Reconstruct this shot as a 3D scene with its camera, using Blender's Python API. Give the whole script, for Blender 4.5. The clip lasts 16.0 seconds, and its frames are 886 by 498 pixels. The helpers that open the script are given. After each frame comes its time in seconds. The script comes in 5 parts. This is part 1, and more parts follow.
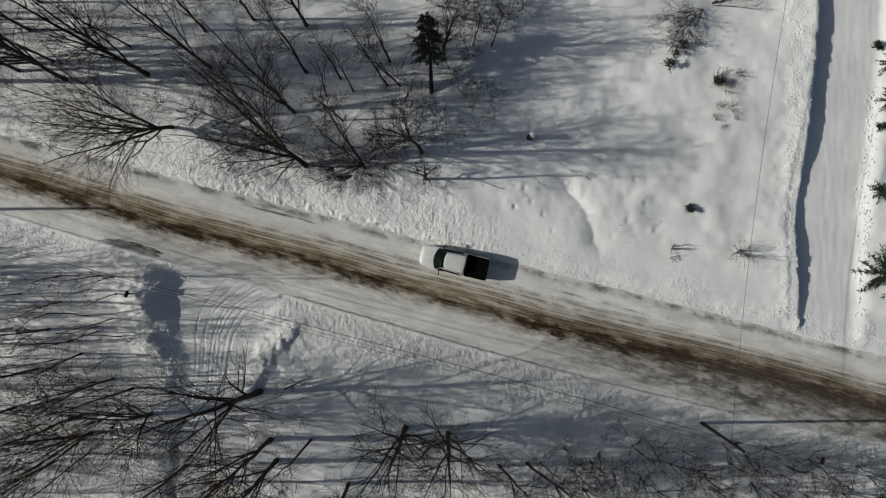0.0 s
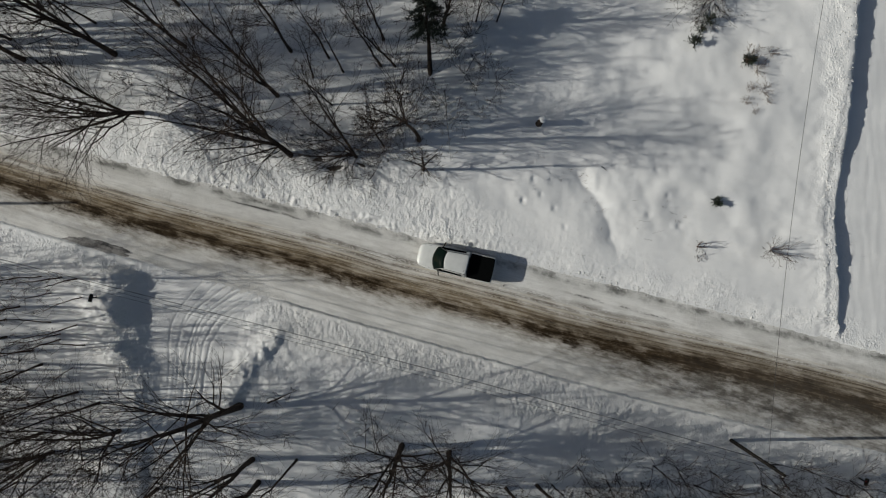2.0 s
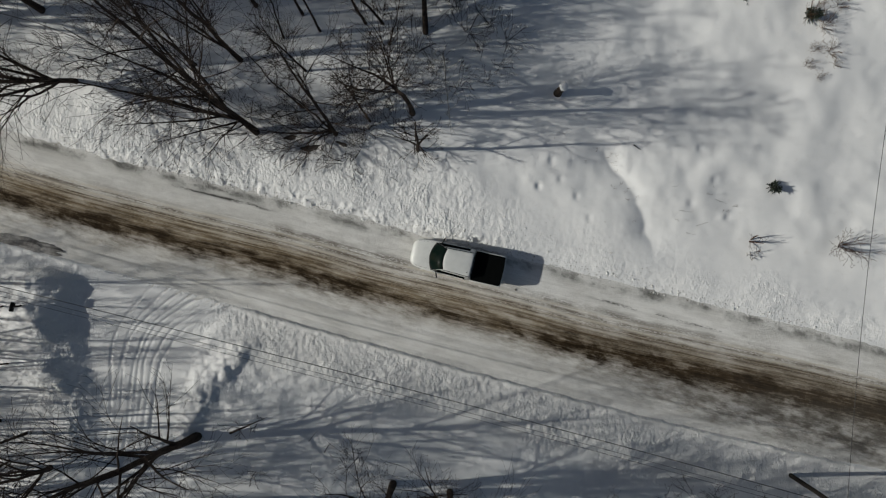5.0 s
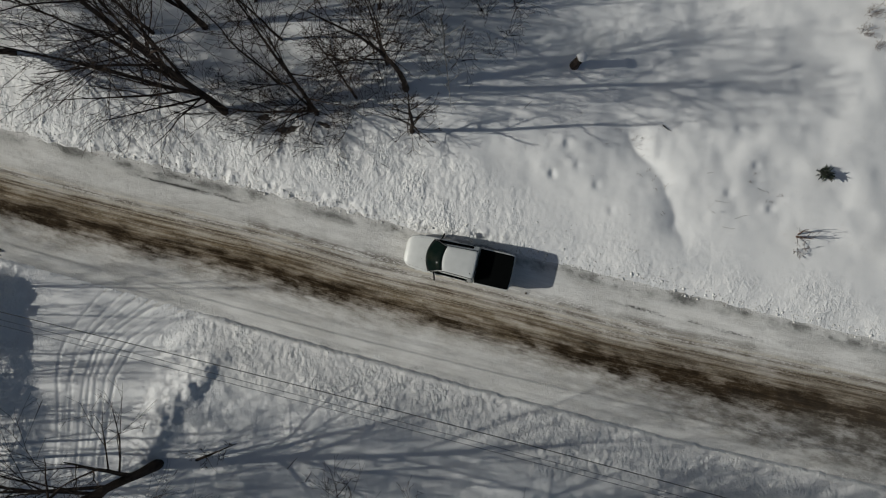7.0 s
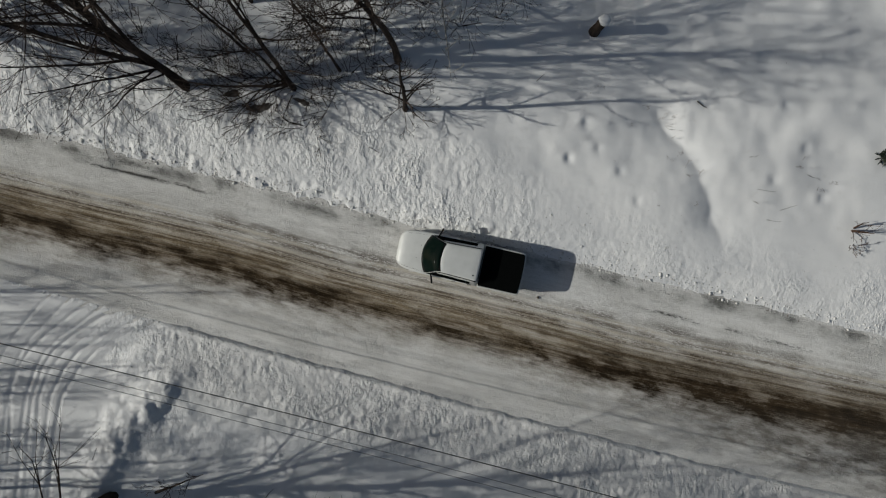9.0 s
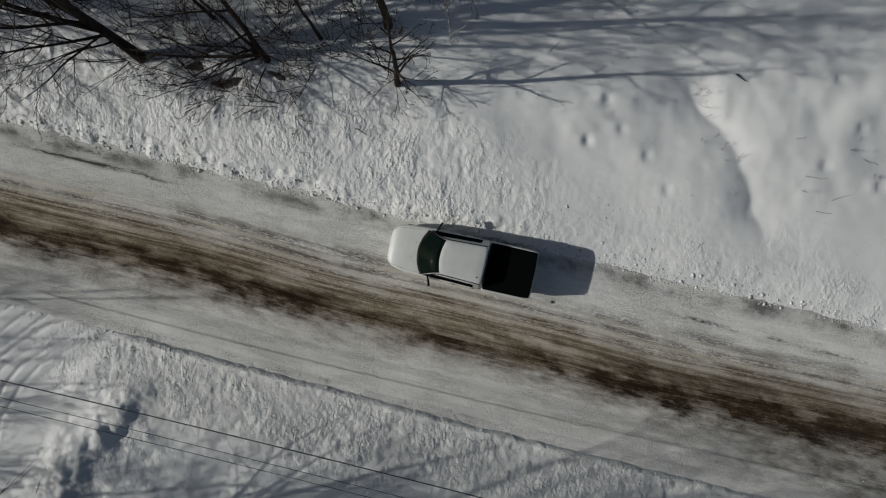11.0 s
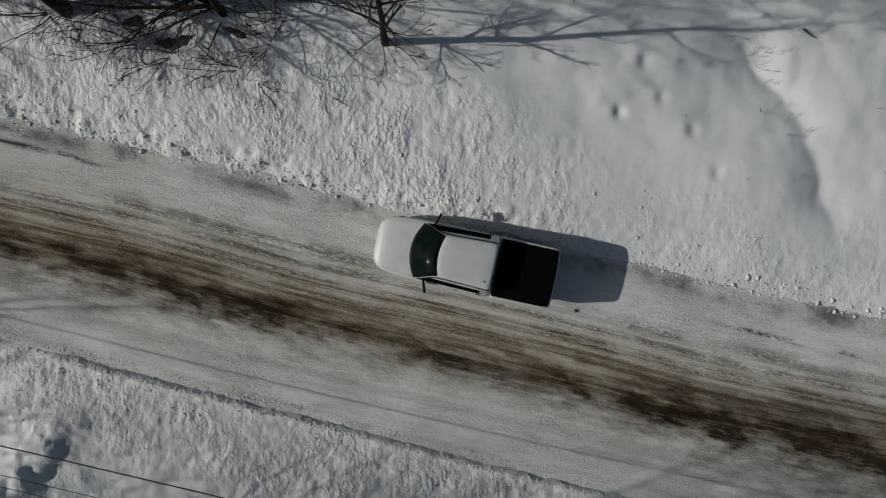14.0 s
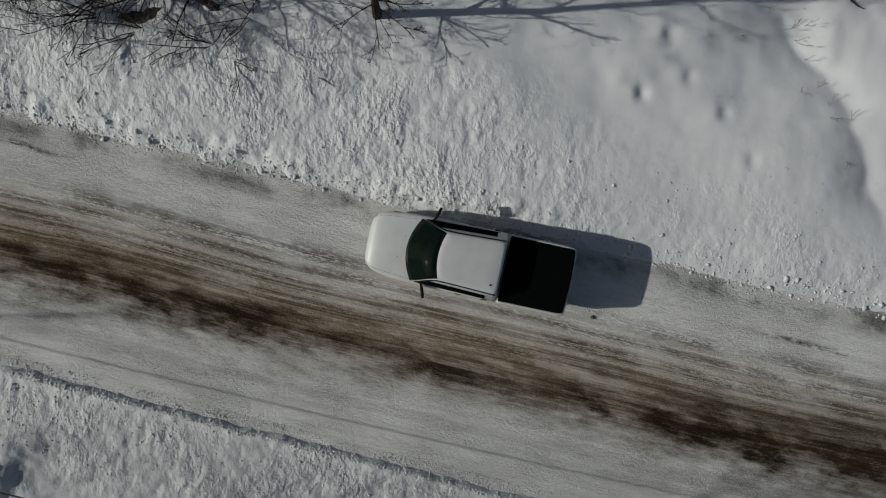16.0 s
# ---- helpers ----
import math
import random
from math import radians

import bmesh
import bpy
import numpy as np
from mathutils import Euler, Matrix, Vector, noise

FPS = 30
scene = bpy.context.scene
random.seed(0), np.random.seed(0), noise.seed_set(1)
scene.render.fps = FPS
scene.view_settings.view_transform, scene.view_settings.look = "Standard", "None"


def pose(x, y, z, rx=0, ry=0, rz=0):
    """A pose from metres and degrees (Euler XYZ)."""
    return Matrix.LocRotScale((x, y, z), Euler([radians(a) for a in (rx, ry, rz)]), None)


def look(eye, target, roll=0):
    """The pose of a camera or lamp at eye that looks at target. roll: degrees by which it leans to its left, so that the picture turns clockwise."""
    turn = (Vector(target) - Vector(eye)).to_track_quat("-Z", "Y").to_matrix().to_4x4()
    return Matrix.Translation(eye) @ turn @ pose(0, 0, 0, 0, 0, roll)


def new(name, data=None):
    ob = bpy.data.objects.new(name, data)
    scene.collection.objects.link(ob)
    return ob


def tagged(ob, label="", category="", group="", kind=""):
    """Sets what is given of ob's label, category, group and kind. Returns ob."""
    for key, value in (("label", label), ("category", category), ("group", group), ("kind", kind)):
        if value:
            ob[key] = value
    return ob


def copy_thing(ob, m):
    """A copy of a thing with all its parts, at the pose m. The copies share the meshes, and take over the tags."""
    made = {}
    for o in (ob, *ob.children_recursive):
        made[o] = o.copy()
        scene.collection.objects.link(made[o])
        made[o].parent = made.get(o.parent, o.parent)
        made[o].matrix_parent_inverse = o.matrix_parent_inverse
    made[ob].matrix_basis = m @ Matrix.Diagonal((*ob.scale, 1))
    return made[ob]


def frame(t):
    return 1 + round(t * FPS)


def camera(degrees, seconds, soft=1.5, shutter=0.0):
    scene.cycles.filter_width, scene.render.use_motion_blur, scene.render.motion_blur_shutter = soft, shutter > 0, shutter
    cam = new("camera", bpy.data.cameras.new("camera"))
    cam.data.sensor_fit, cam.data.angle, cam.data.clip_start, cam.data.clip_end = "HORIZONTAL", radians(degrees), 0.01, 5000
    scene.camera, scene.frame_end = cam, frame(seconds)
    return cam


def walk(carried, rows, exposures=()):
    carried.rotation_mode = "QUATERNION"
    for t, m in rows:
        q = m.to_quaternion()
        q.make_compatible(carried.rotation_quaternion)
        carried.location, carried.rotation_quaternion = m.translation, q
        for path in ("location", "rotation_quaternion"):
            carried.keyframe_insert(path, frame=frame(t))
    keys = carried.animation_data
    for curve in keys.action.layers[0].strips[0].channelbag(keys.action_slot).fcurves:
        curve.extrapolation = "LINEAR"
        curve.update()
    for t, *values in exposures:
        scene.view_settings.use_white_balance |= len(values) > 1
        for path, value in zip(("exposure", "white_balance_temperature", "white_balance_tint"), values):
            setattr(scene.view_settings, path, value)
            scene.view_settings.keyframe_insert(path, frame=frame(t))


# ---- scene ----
cam = camera(66.0, 16.0, soft=1.2)
# seconds, place in metres, turn in degrees from looking straight down
PATH = [
    (0, -0.028, 0.167, 58.677, -0.131, -0.106, 0.001),
    (0.5, -0.006, 0.053, 57.240, -0.049, -0.078, -0.018),
    (1, 0.010, -0.034, 55.797, 0.009, -0.059, -0.040),
    (1.5, 0.020, -0.098, 54.338, 0.043, -0.049, -0.065),
    (2, 0.026, -0.141, 52.860, 0.055, -0.047, -0.092),
    (2.5, 0.027, -0.166, 51.361, 0.047, -0.052, -0.121),
    (3, 0.026, -0.177, 49.843, 0.020, -0.065, -0.153),
    (3.5, 0.022, -0.175, 48.311, -0.023, -0.083, -0.186),
    (4, 0.017, -0.164, 46.770, -0.082, -0.108, -0.221),
    (6.5, -0.017, -0.034, 39.208, -0.546, -0.294, -0.418),
    (7, -0.022, -0.005, 37.776, -0.661, -0.340, -0.461),
    (7.5, -0.026, 0.022, 36.387, -0.781, -0.388, -0.504),
    (8, -0.030, 0.046, 35.046, -0.902, -0.437, -0.549),
    (8.5, -0.032, 0.067, 33.755, -1.024, -0.486, -0.593),
    (9, -0.033, 0.085, 32.517, -1.144, -0.534, -0.638),
    (11.5, -0.022, 0.107, 27.132, -1.671, -0.754, -0.864),
    (12, -0.017, 0.097, 26.205, -1.749, -0.789, -0.909),
    (12.5, -0.011, 0.083, 25.322, -1.815, -0.820, -0.952),
    (13, -0.005, 0.064, 24.481, -1.867, -0.845, -0.995),
    (13.5, 0.001, 0.040, 23.681, -1.902, -0.865, -1.037),
    (14, 0.008, 0.011, 22.922, -1.920, -0.879, -1.078),
    (14.5, 0.016, -0.022, 22.206, -1.918, -0.886, -1.118),
    (15, 0.023, -0.060, 21.538, -1.896, -0.886, -1.156),
    (15.5, 0.031, -0.101, 20.925, -1.851, -0.878, -1.193),
    (16, 0.038, -0.146, 20.379, -1.782, -0.861, -1.228),
]
walk(cam, [(t, pose(x, y, z, rx, ry, rz)) for t, x, y, z, rx, ry, rz in PATH],
     exposures=[(0.0, -0.06, 6500, 7.0), (4.0, -0.10, 6480, 7.0), (9.0, -0.27, 6420, 7.0), (14.0, -0.45, 6320, 7.0), (16.0, -0.50, 6270, 7.0)])

# ---- light ----
SUN_ELEVATION, SUN_AZIMUTH = 27.3, 180.5      # the sun stands over -x, shadows fall towards +x
world = bpy.data.worlds.new("winter_sky")
world.use_nodes = True
scene.world = world
sky = world.node_tree.nodes.new("ShaderNodeTexSky")
sky.sky_type = "NISHITA"
sky.sun_disc = False
sky.dust_density = 2.2
sky.ozone_density = 0.7
sky.sun_elevation = radians(SUN_ELEVATION)
sky.sun_rotation = radians(90 - SUN_AZIMUTH)
background = world.node_tree.nodes["Background"]
background.inputs["Strength"].default_value = 0.045
world.node_tree.links.new(sky.outputs["Color"], background.inputs["Color"])
sun_data = bpy.data.lights.new("sun", "SUN")
sun_data.energy, sun_data.angle, sun_data.color = 3.5, radians(0.6), (1.0, 0.968, 0.90)
sun = new("sun", sun_data)
_ce = math.cos(radians(SUN_ELEVATION))
sun.matrix_world = look((0, 0, 80), (-_ce * math.cos(radians(SUN_AZIMUTH)), -_ce * math.sin(radians(SUN_AZIMUTH)), 80 - math.sin(radians(SUN_ELEVATION))))


# ---- materials ----
class Nodes:
    """Short forms for building a node material."""

    def __init__(self, name, roughness=0.6, metallic=0.0):
        self.mat = bpy.data.materials.new(name)
        self.mat.use_nodes = True
        self.tree = self.mat.node_tree
        self.bsdf = self.tree.nodes["Principled BSDF"]
        self.bsdf.inputs["Roughness"].default_value = roughness
        self.bsdf.inputs["Metallic"].default_value = metallic

    def put(self, socket, value):
        if hasattr(value, "is_output"):
            self.tree.links.new(value, socket)
        elif isinstance(value, tuple) and len(value) == 3 and socket.type == "RGBA":
            socket.default_value = (*value, 1)
        else:
            socket.default_value = value

    def coords(self, attribute=None, scale=(1, 1, 1)):
        if attribute:
            node = self.tree.nodes.new("ShaderNodeAttribute")
            node.attribute_name = attribute
            out = node.outputs["Vector"]
        else:
            out = self.tree.nodes.new("ShaderNodeTexCoord").outputs["Object"]
        mapping = self.tree.nodes.new("ShaderNodeMapping")
        mapping.inputs["Scale"].default_value = scale
        self.tree.links.new(out, mapping.inputs["Vector"])
        return mapping.outputs["Vector"]

    def noise(self, vector, scale, detail=4, rough=0.55):
        node = self.tree.nodes.new("ShaderNodeTexNoise")
        node.inputs["Scale"].default_value = scale
        node.inputs["Detail"].default_value = detail
        node.inputs["Roughness"].default_value = rough
        self.tree.links.new(vector, node.inputs["Vector"])
        return node.outputs["Fac"]

    def math(self, op, a, b=0.0):
        node = self.tree.nodes.new("ShaderNodeMath")
        node.operation = op
        self.put(node.inputs[0], a)
        self.put(node.inputs[1], b)
        return node.outputs[0]

    def ramp(self, value, low, high, a=0.0, b=1.0):
        node = self.tree.nodes.new("ShaderNodeMapRange")
        node.interpolation_type = "SMOOTHSTEP"
        for k, v in zip((0, 1, 2, 3, 4), (value, low, high, a, b)):
            self.put(node.inputs[k], v)
        return node.outputs[0]

    def ramp_flat(self, value, low, high):
        node = self.tree.nodes.new("ShaderNodeMapRange")
        for k, v in zip((0, 1, 2), (value, low, high)):
            self.put(node.inputs[k], v)
        return node.outputs[0]

    def mix(self, fac, a, b):
        node = self.tree.nodes.new("ShaderNodeMix")
        node.data_type = "RGBA"
        self.put(node.inputs["Factor"], fac)
        self.put([s for s in node.inputs if s.name == "A" and s.type == "RGBA"][0], a)
        self.put([s for s in node.inputs if s.name == "B" and s.type == "RGBA"][0], b)
        return [s for s in node.outputs if s.type == "RGBA"][0]

    def cells(self, vector, scale, soft=0.35):
        """Rounded lumps: 1 at each lump's middle, falling to 0 between them."""
        node = self.tree.nodes.new("ShaderNodeTexVoronoi")
        node.feature = "SMOOTH_F1"
        node.inputs["Scale"].default_value = scale
        node.inputs["Smoothness"].default_value = soft
        self.tree.links.new(vector, node.inputs["Vector"])
        return self.ramp(node.outputs["Distance"], 0.05, 0.75, 1.0, 0.0)

    def bump(self, height, strength, distance):
        node = self.tree.nodes.new("ShaderNodeBump")
        node.inputs["Strength"].default_value = strength
        node.inputs["Distance"].default_value = distance
        self.tree.links.new(height, node.inputs["Height"])
        self.tree.links.new(node.outputs["Normal"], self.bsdf.inputs["Normal"])

    def done(self, colour, roughness=None):
        self.put(self.bsdf.inputs["Base Color"], colour)
        if roughness is not None:
            self.put(self.bsdf.inputs["Roughness"], roughness)
        return self.mat


def grainy(name, dark, light, scale, roughness=0.7, metallic=0.0, bump=0.3, distance=0.01, stretch=(1, 1, 1), specular=0.5):
    """A surface whose colour wanders between two tones, with fine relief."""
    n = Nodes(name, roughness, metallic)
    n.bsdf.inputs["Specular IOR Level"].default_value = specular
    v = n.coords(scale=stretch)
    coarse, fine = n.noise(v, scale * 0.15, 3), n.noise(v, scale, 5)
    n.bump(fine, bump, distance)
    return n.done(n.mix(n.ramp(n.math("ADD", coarse, n.math("MULTIPLY", fine, 0.6)), 0.55, 1.05), dark, light))


def snow_material():
    """Snow; "churn" tells where the plough has thrown and broken it."""
    n = Nodes("snow", 0.65)
    v = n.coords()
    churn = n.tree.nodes.new("ShaderNodeAttribute")
    churn.attribute_name = "churn"
    churn = churn.outputs["Fac"]
    large, mid, grain = n.noise(v, 0.25, 3), n.noise(v, 2.5, 5, 0.6), n.noise(v, 30, 2)
    lumpy = n.noise(n.coords(scale=(1.0, 0.72, 1.0)), 6.5, 4, 0.58)
    warp = n.tree.nodes.new("ShaderNodeVectorMath")
    warp.operation = "ADD"
    stir = n.tree.nodes.new("ShaderNodeTexNoise")
    stir.inputs["Scale"].default_value = 9.0
    stir.inputs["Detail"].default_value = 2.0
    n.tree.links.new(v, stir.inputs["Vector"])
    shrink = n.tree.nodes.new("ShaderNodeVectorMath")
    shrink.operation = "SCALE"
    shrink.inputs["Scale"].default_value = 0.12
    n.tree.links.new(stir.outputs["Color"], shrink.inputs[0])
    n.tree.links.new(n.coords(scale=(1.0, 0.62, 1.0)), warp.inputs[0])
    n.tree.links.new(shrink.outputs[0], warp.inputs[1])
    crumb = n.math("ADD", n.math("MULTIPLY", n.cells(warp.outputs[0], 9.0), 0.6), n.math("MULTIPLY", n.cells(warp.outputs[0], 19.0), 0.4))
    patch = n.ramp(n.noise(v, 0.8, 3, 0.6), 0.36, 0.64, 0.45, 1.15)
    nub = n.math("MULTIPLY", crumb, n.ramp(n.noise(v, 1.7, 3, 0.6), 0.40, 0.60, 0.35, 1.0))
    rough = n.math("ADD", n.math("MULTIPLY", lumpy, 0.85), n.math("MULTIPLY", nub, 0.17))
    rough = n.math("MULTIPLY", n.math("MULTIPLY", rough, churn), patch)
    n.bump(n.math("ADD", rough, n.math("MULTIPLY", grain, 0.018)), 1.0, 0.15)
    colour = n.mix(n.ramp(large, 0.35, 0.7), (0.76, 0.76, 0.755), (0.66, 0.665, 0.67))
    colour = n.mix(n.ramp(mid, 0.55, 0.8, 0.0, 0.35), colour, (0.60, 0.59, 0.57))
    # speckled greyer tone along the lower road edge
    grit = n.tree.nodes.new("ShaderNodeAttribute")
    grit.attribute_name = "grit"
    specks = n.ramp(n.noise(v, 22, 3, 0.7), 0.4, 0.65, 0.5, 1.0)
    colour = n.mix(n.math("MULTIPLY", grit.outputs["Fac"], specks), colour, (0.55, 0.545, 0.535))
    return n.done(colour)


def road_material():
    """Packed snow with brown grit in the wheel lanes; "lane" holds the way along, and the metres from the dark lane."""
    n = Nodes("packed_road_snow", 0.8)
    n.bsdf.inputs["Specular IOR Level"].default_value = 0.06
    sep = n.tree.nodes.new("ShaderNodeSeparateXYZ")
    n.tree.links.new(n.coords("lane"), sep.inputs[0])
    u, v = sep.outputs[0], sep.outputs[1]
    long_ = n.noise(n.coords("lane", (0.10, 0.12, 0)), 1.0, 2, 0.5)
    streak = n.noise(n.coords("lane", (0.14, 3.6, 0)), 1.0, 5, 0.68)
    blot = n.noise(n.coords("lane", (0.34, 1.3, 0)), 1.0, 5, 0.65)
    puff = n.noise(n.coords("lane", (1.25, 3.0, 0)), 1.0, 5, 0.70)
    grit = n.noise(n.coords("lane", (12.0, 22.0, 0)), 1.0, 5, 0.75)

    def centred(value, gain):
        return n.math("MULTIPLY", n.math("SUBTRACT", value, 0.5), gain)

    bent = n.math("ADD", v, centred(long_, 0.55))

    def lane(at, width):
        """A soft stripe about one line of the road."""
        d = n.math("DIVIDE", n.math("SUBTRACT", bent, at), width)
        return n.math("POWER", 2.718, n.math("MULTIPLY", n.math("MULTIPLY", d, d), -1.0))

    def blend(*pairs):
        total = 0.0
        for value, share in pairs:
            total = n.math("ADD", n.math("MULTIPLY", value, share), total)
        return total

    edge = sep.outputs[2]
    puff2 = n.noise(n.coords("lane", (0.55, 1.7, 0)), 1.0, 6, 0.62)
    run = n.noise(n.coords("lane", (0.17, 0.02, 0)), 1.0, 2, 0.5)
    hair = n.noise(n.coords("lane", (0.28, 24.0, 0)), 1.0, 3, 0.6)
    fleck = n.noise(n.coords("lane", (5.0, 16.0, 0)), 1.0, 4, 0.7)
    speck = n.ramp(grit, 0.36, 0.62)

    def span(*stops):
        """A value that changes along the road, given as (metres, value)."""
        node = n.tree.nodes.new("ShaderNodeFloatCurve")
        curve = node.mapping.curves[0]
        lo, hi = -40.0, 40.0
        pts = [((x - lo) / (hi - lo), y) for x, y in stops]
        curve.points[0].location, curve.points[1].location = pts[0], pts[-1]
        for p in pts[1:-1]:
            curve.points.new(*p)
        node.mapping.update()
        n.tree.links.new(n.ramp_flat(u, lo, hi), node.inputs["Value"])
        return node.outputs[0]

    def sharp(value, half, low=0.0, high=1.0, mid=0.5):
        return n.ramp(value, mid - half, mid + half, low, high)

    strand = n.noise(n.coords("lane", (0.17, 5.0, 0)), 1.0, 6, 0.72)
    clump = n.noise(n.coords("lane", (0.42, 1.05, 0)), 1.0, 5, 0.60)
    # pale packed snow with soft grey cloudiness, faint plough lines and crumbs
    snow = n.mix(sharp(blend((blot, 0.5), (clump, 0.42), (strand, 0.08)), 0.13), (0.75, 0.74, 0.715), (0.58, 0.57, 0.545))
    snow = n.mix(n.ramp(n.noise(n.coords("lane", (0.05, 0.16, 0)), 1.0, 3, 0.5), 0.45, 0.7, 0.0, 0.30), snow, (0.48, 0.475, 0.455))
    snow = n.mix(sharp(strand, 0.14, 0.0, 0.16, 0.57), snow, (0.34, 0.335, 0.32))
    snow = n.mix(sharp(grit, 0.08, 0.0, 0.32, 0.60), snow, (0.24, 0.23, 0.22))
    snow = n.mix(sharp(grit, 0.07, 0.22, 0.0, 0.38), snow, (0.66, 0.655, 0.64))
    lines = blend((lane(-1.75, 0.07), 0.5), (lane(-2.05, 0.09), 0.9), (lane(-2.9, 0.08), 0.6), (lane(-0.95, 0.08), 0.5))
    snow = n.mix(n.math("MULTIPLY", lines, n.ramp(blend((streak, 0.5), (run, 0.5)), 0.40, 0.60, 0.05, 0.34)), snow, (0.21, 0.205, 0.195))

    # brown wash between and above the wheel tracks, drawn out in strands
    wash = n.math("ADD", n.math("MULTIPLY", lane(0.98, 0.82), span((-40, 1.0), (-10, 0.95), (-4, 0.85), (4, 0.85), (14, 0.75), (40, 0.7))), n.math("MULTIPLY", lane(-0.05, 0.70), 0.8))
    wash = n.math("MULTIPLY", wash, sharp(blend((clump, 0.3), (strand, 0.5), (hair, 0.2)), 0.12, 0.48, 1.12, 0.48))
    tint = n.mix(sharp(blend((hair, 0.25), (strand, 0.30), (fleck, 0.2), (grit, 0.25)), 0.07), (0.32, 0.250, 0.155), (0.125, 0.084, 0.045))
    colour = n.mix(n.math("MINIMUM", n.math("MULTIPLY", wash, 0.95), 0.95), snow, tint)
    # narrow dark wheel lines, broken along their way
    cut = sharp(blend((hair, 0.25), (strand, 0.35), (fleck, 0.40)), 0.035, 0.0, 1.0, 0.475)
    tracks = blend((lane(1.42, 0.20), 1.0), (lane(0.92, 0.14), 0.85), (lane(1.92, 0.15), 0.75), (lane(2.35, 0.28), span((-40, 0.4), (-13, 0.2), (-8, 0.9), (-3, 0.8), (1, 0.2), (5, 0.35), (8, 0.7), (14, 0.5), (40, 0.25))))
    tracks = n.math("MULTIPLY", n.math("MULTIPLY", tracks, cut), sharp(clump, 0.10, 0.40, 1.0, 0.47))
    colour = n.mix(tracks, colour, n.mix(sharp(grit, 0.09), (0.095, 0.062, 0.033), (0.034, 0.023, 0.013)))
    # pale crests of snow left between the tracks
    crest = blend((lane(1.17, 0.07), 1.0), (lane(1.68, 0.07), 1.0), (lane(2.12, 0.09), 0.8), (lane(0.62, 0.07), 0.85), (lane(1.42, 0.04), 0.8), (lane(0.92, 0.04), 0.7), (lane(0.38, 0.05), 0.6))
    crest = n.math("MULTIPLY", crest, sharp(blend((strand, 0.40), (run, 0.15), (fleck, 0.45)), 0.035, 0.0, 0.95, 0.497))
    colour = n.mix(crest, colour, (0.56, 0.51, 0.42))
    # the dark lane: soft patches of wet grit that smudge into the snow below
    soft = n.math("ADD", bent, n.math("ADD", centred(puff2, 2.2), n.math("ADD", centred(puff, 0.9), centred(fleck, 0.25))))

    def smudge(at, width):
        d = n.math("DIVIDE", n.math("SUBTRACT", soft, at), width)
        return n.math("POWER", 2.718, n.math("MULTIPLY", n.math("MULTIPLY", d, d), -1.0))

    power = span((-40, 1.0), (-20, 1.0), (-15, 0.92), (-12, 0.98), (-5, 0.98), (-2.5, 0.78), (0.5, 0.80), (2, 0.62), (4.5, 0.78), (7, 0.96), (12, 0.98), (20, 1.0), (40, 1.0))
    reach = span((-40, 0.80), (-16, 0.66), (-9, 0.68), (-3, 0.56), (3, 0.54), (7, 0.70), (12, 0.92), (20, 1.0), (40, 1.0))
    patches = n.math("ADD", sharp(clump, 0.09, 0.0, 1.0, 0.46), n.ramp(u, 8.0, 18.0, 0.0, 0.55))
    held = n.math("MULTIPLY", power, n.math("MINIMUM", n.math("ADD", 0.50, n.math("MULTIPLY", patches, 0.70)), 1.15))
    dark = n.math("MULTIPLY", smudge(0.0, reach), held)
    broken = blend((strand, 0.28), (puff, 0.32), (grit, 0.28), (hair, 0.12))
    dark = n.math("MULTIPLY", dark, sharp(broken, 0.12, 0.58, 1.20, 0.48))
    dark = n.ramp_flat(dark, 0.0, 1.0)
    halo = n.math("MULTIPLY", n.math("MULTIPLY", smudge(-0.30, n.math("MULTIPLY", reach, 2.0)), power), sharp(blend((puff, 0.5), (clump, 0.3), (strand, 0.2)), 0.13, 0.05, 0.60))
    colour = n.mix(halo, colour, (0.150, 0.112, 0.068))
    wet = sharp(blend((clump, 0.35), (strand, 0.35), (puff, 0.30)), 0.10, 0.0, 1.0, 0.49)
    colour = n.mix(dark, colour, n.mix(wet, (0.074, 0.051, 0.029), (0.020, 0.0135, 0.0078)))
    # grey-brown darkening of the far stretch, thawed dark ice in dashes under the upper bank
    far_grey = n.math("MULTIPLY", n.math("MULTIPLY", smudge(-1.7, n.ramp(u, 12.0, 30.0, 0.9, 2.2)), n.ramp(u, 7.0, 19.0)), sharp(blend((puff, 0.5), (clump, 0.5)), 0.12, 0.42, 0.95))
    colour = n.mix(far_grey, colour, (0.082, 0.073, 0.062))
    ice = n.math("ADD", edge, n.math("ADD", centred(blot, 0.9), centred(fleck, 0.35)))
    ice = n.math("DIVIDE", n.math("SUBTRACT", ice, 0.22), 0.34)
    ice = n.math("POWER", 2.718, n.math("MULTIPLY", n.math("MULTIPLY", ice, ice), -1.0))
    ice = n.math("MULTIPLY", ice, n.ramp(n.noise(n.coords("lane", (0.42, 0.5, 0)), 1.0, 4, 0.62), 0.44, 0.62, 0.10, 0.88))
    seams = 0.0
    for at, width, first, last, level in ((0.72, 0.085, -17.0, -11.0, 0.50), (1.35, 0.075, 10.0, 19.0, 0.51), (0.30, 0.10, -40.0, 40.0, 0.58)):
        d = n.math("DIVIDE", n.math("SUBTRACT", n.math("ADD", edge, centred(blot, 0.5)), at), width)
        d = n.math("POWER", 2.718, n.math("MULTIPLY", n.math("MULTIPLY", d, d), -1.0))
        held_in = n.math("MULTIPLY", n.ramp(u, first - 1, first + 1), n.ramp(u, last - 1, last + 1, 1.0, 0.0))
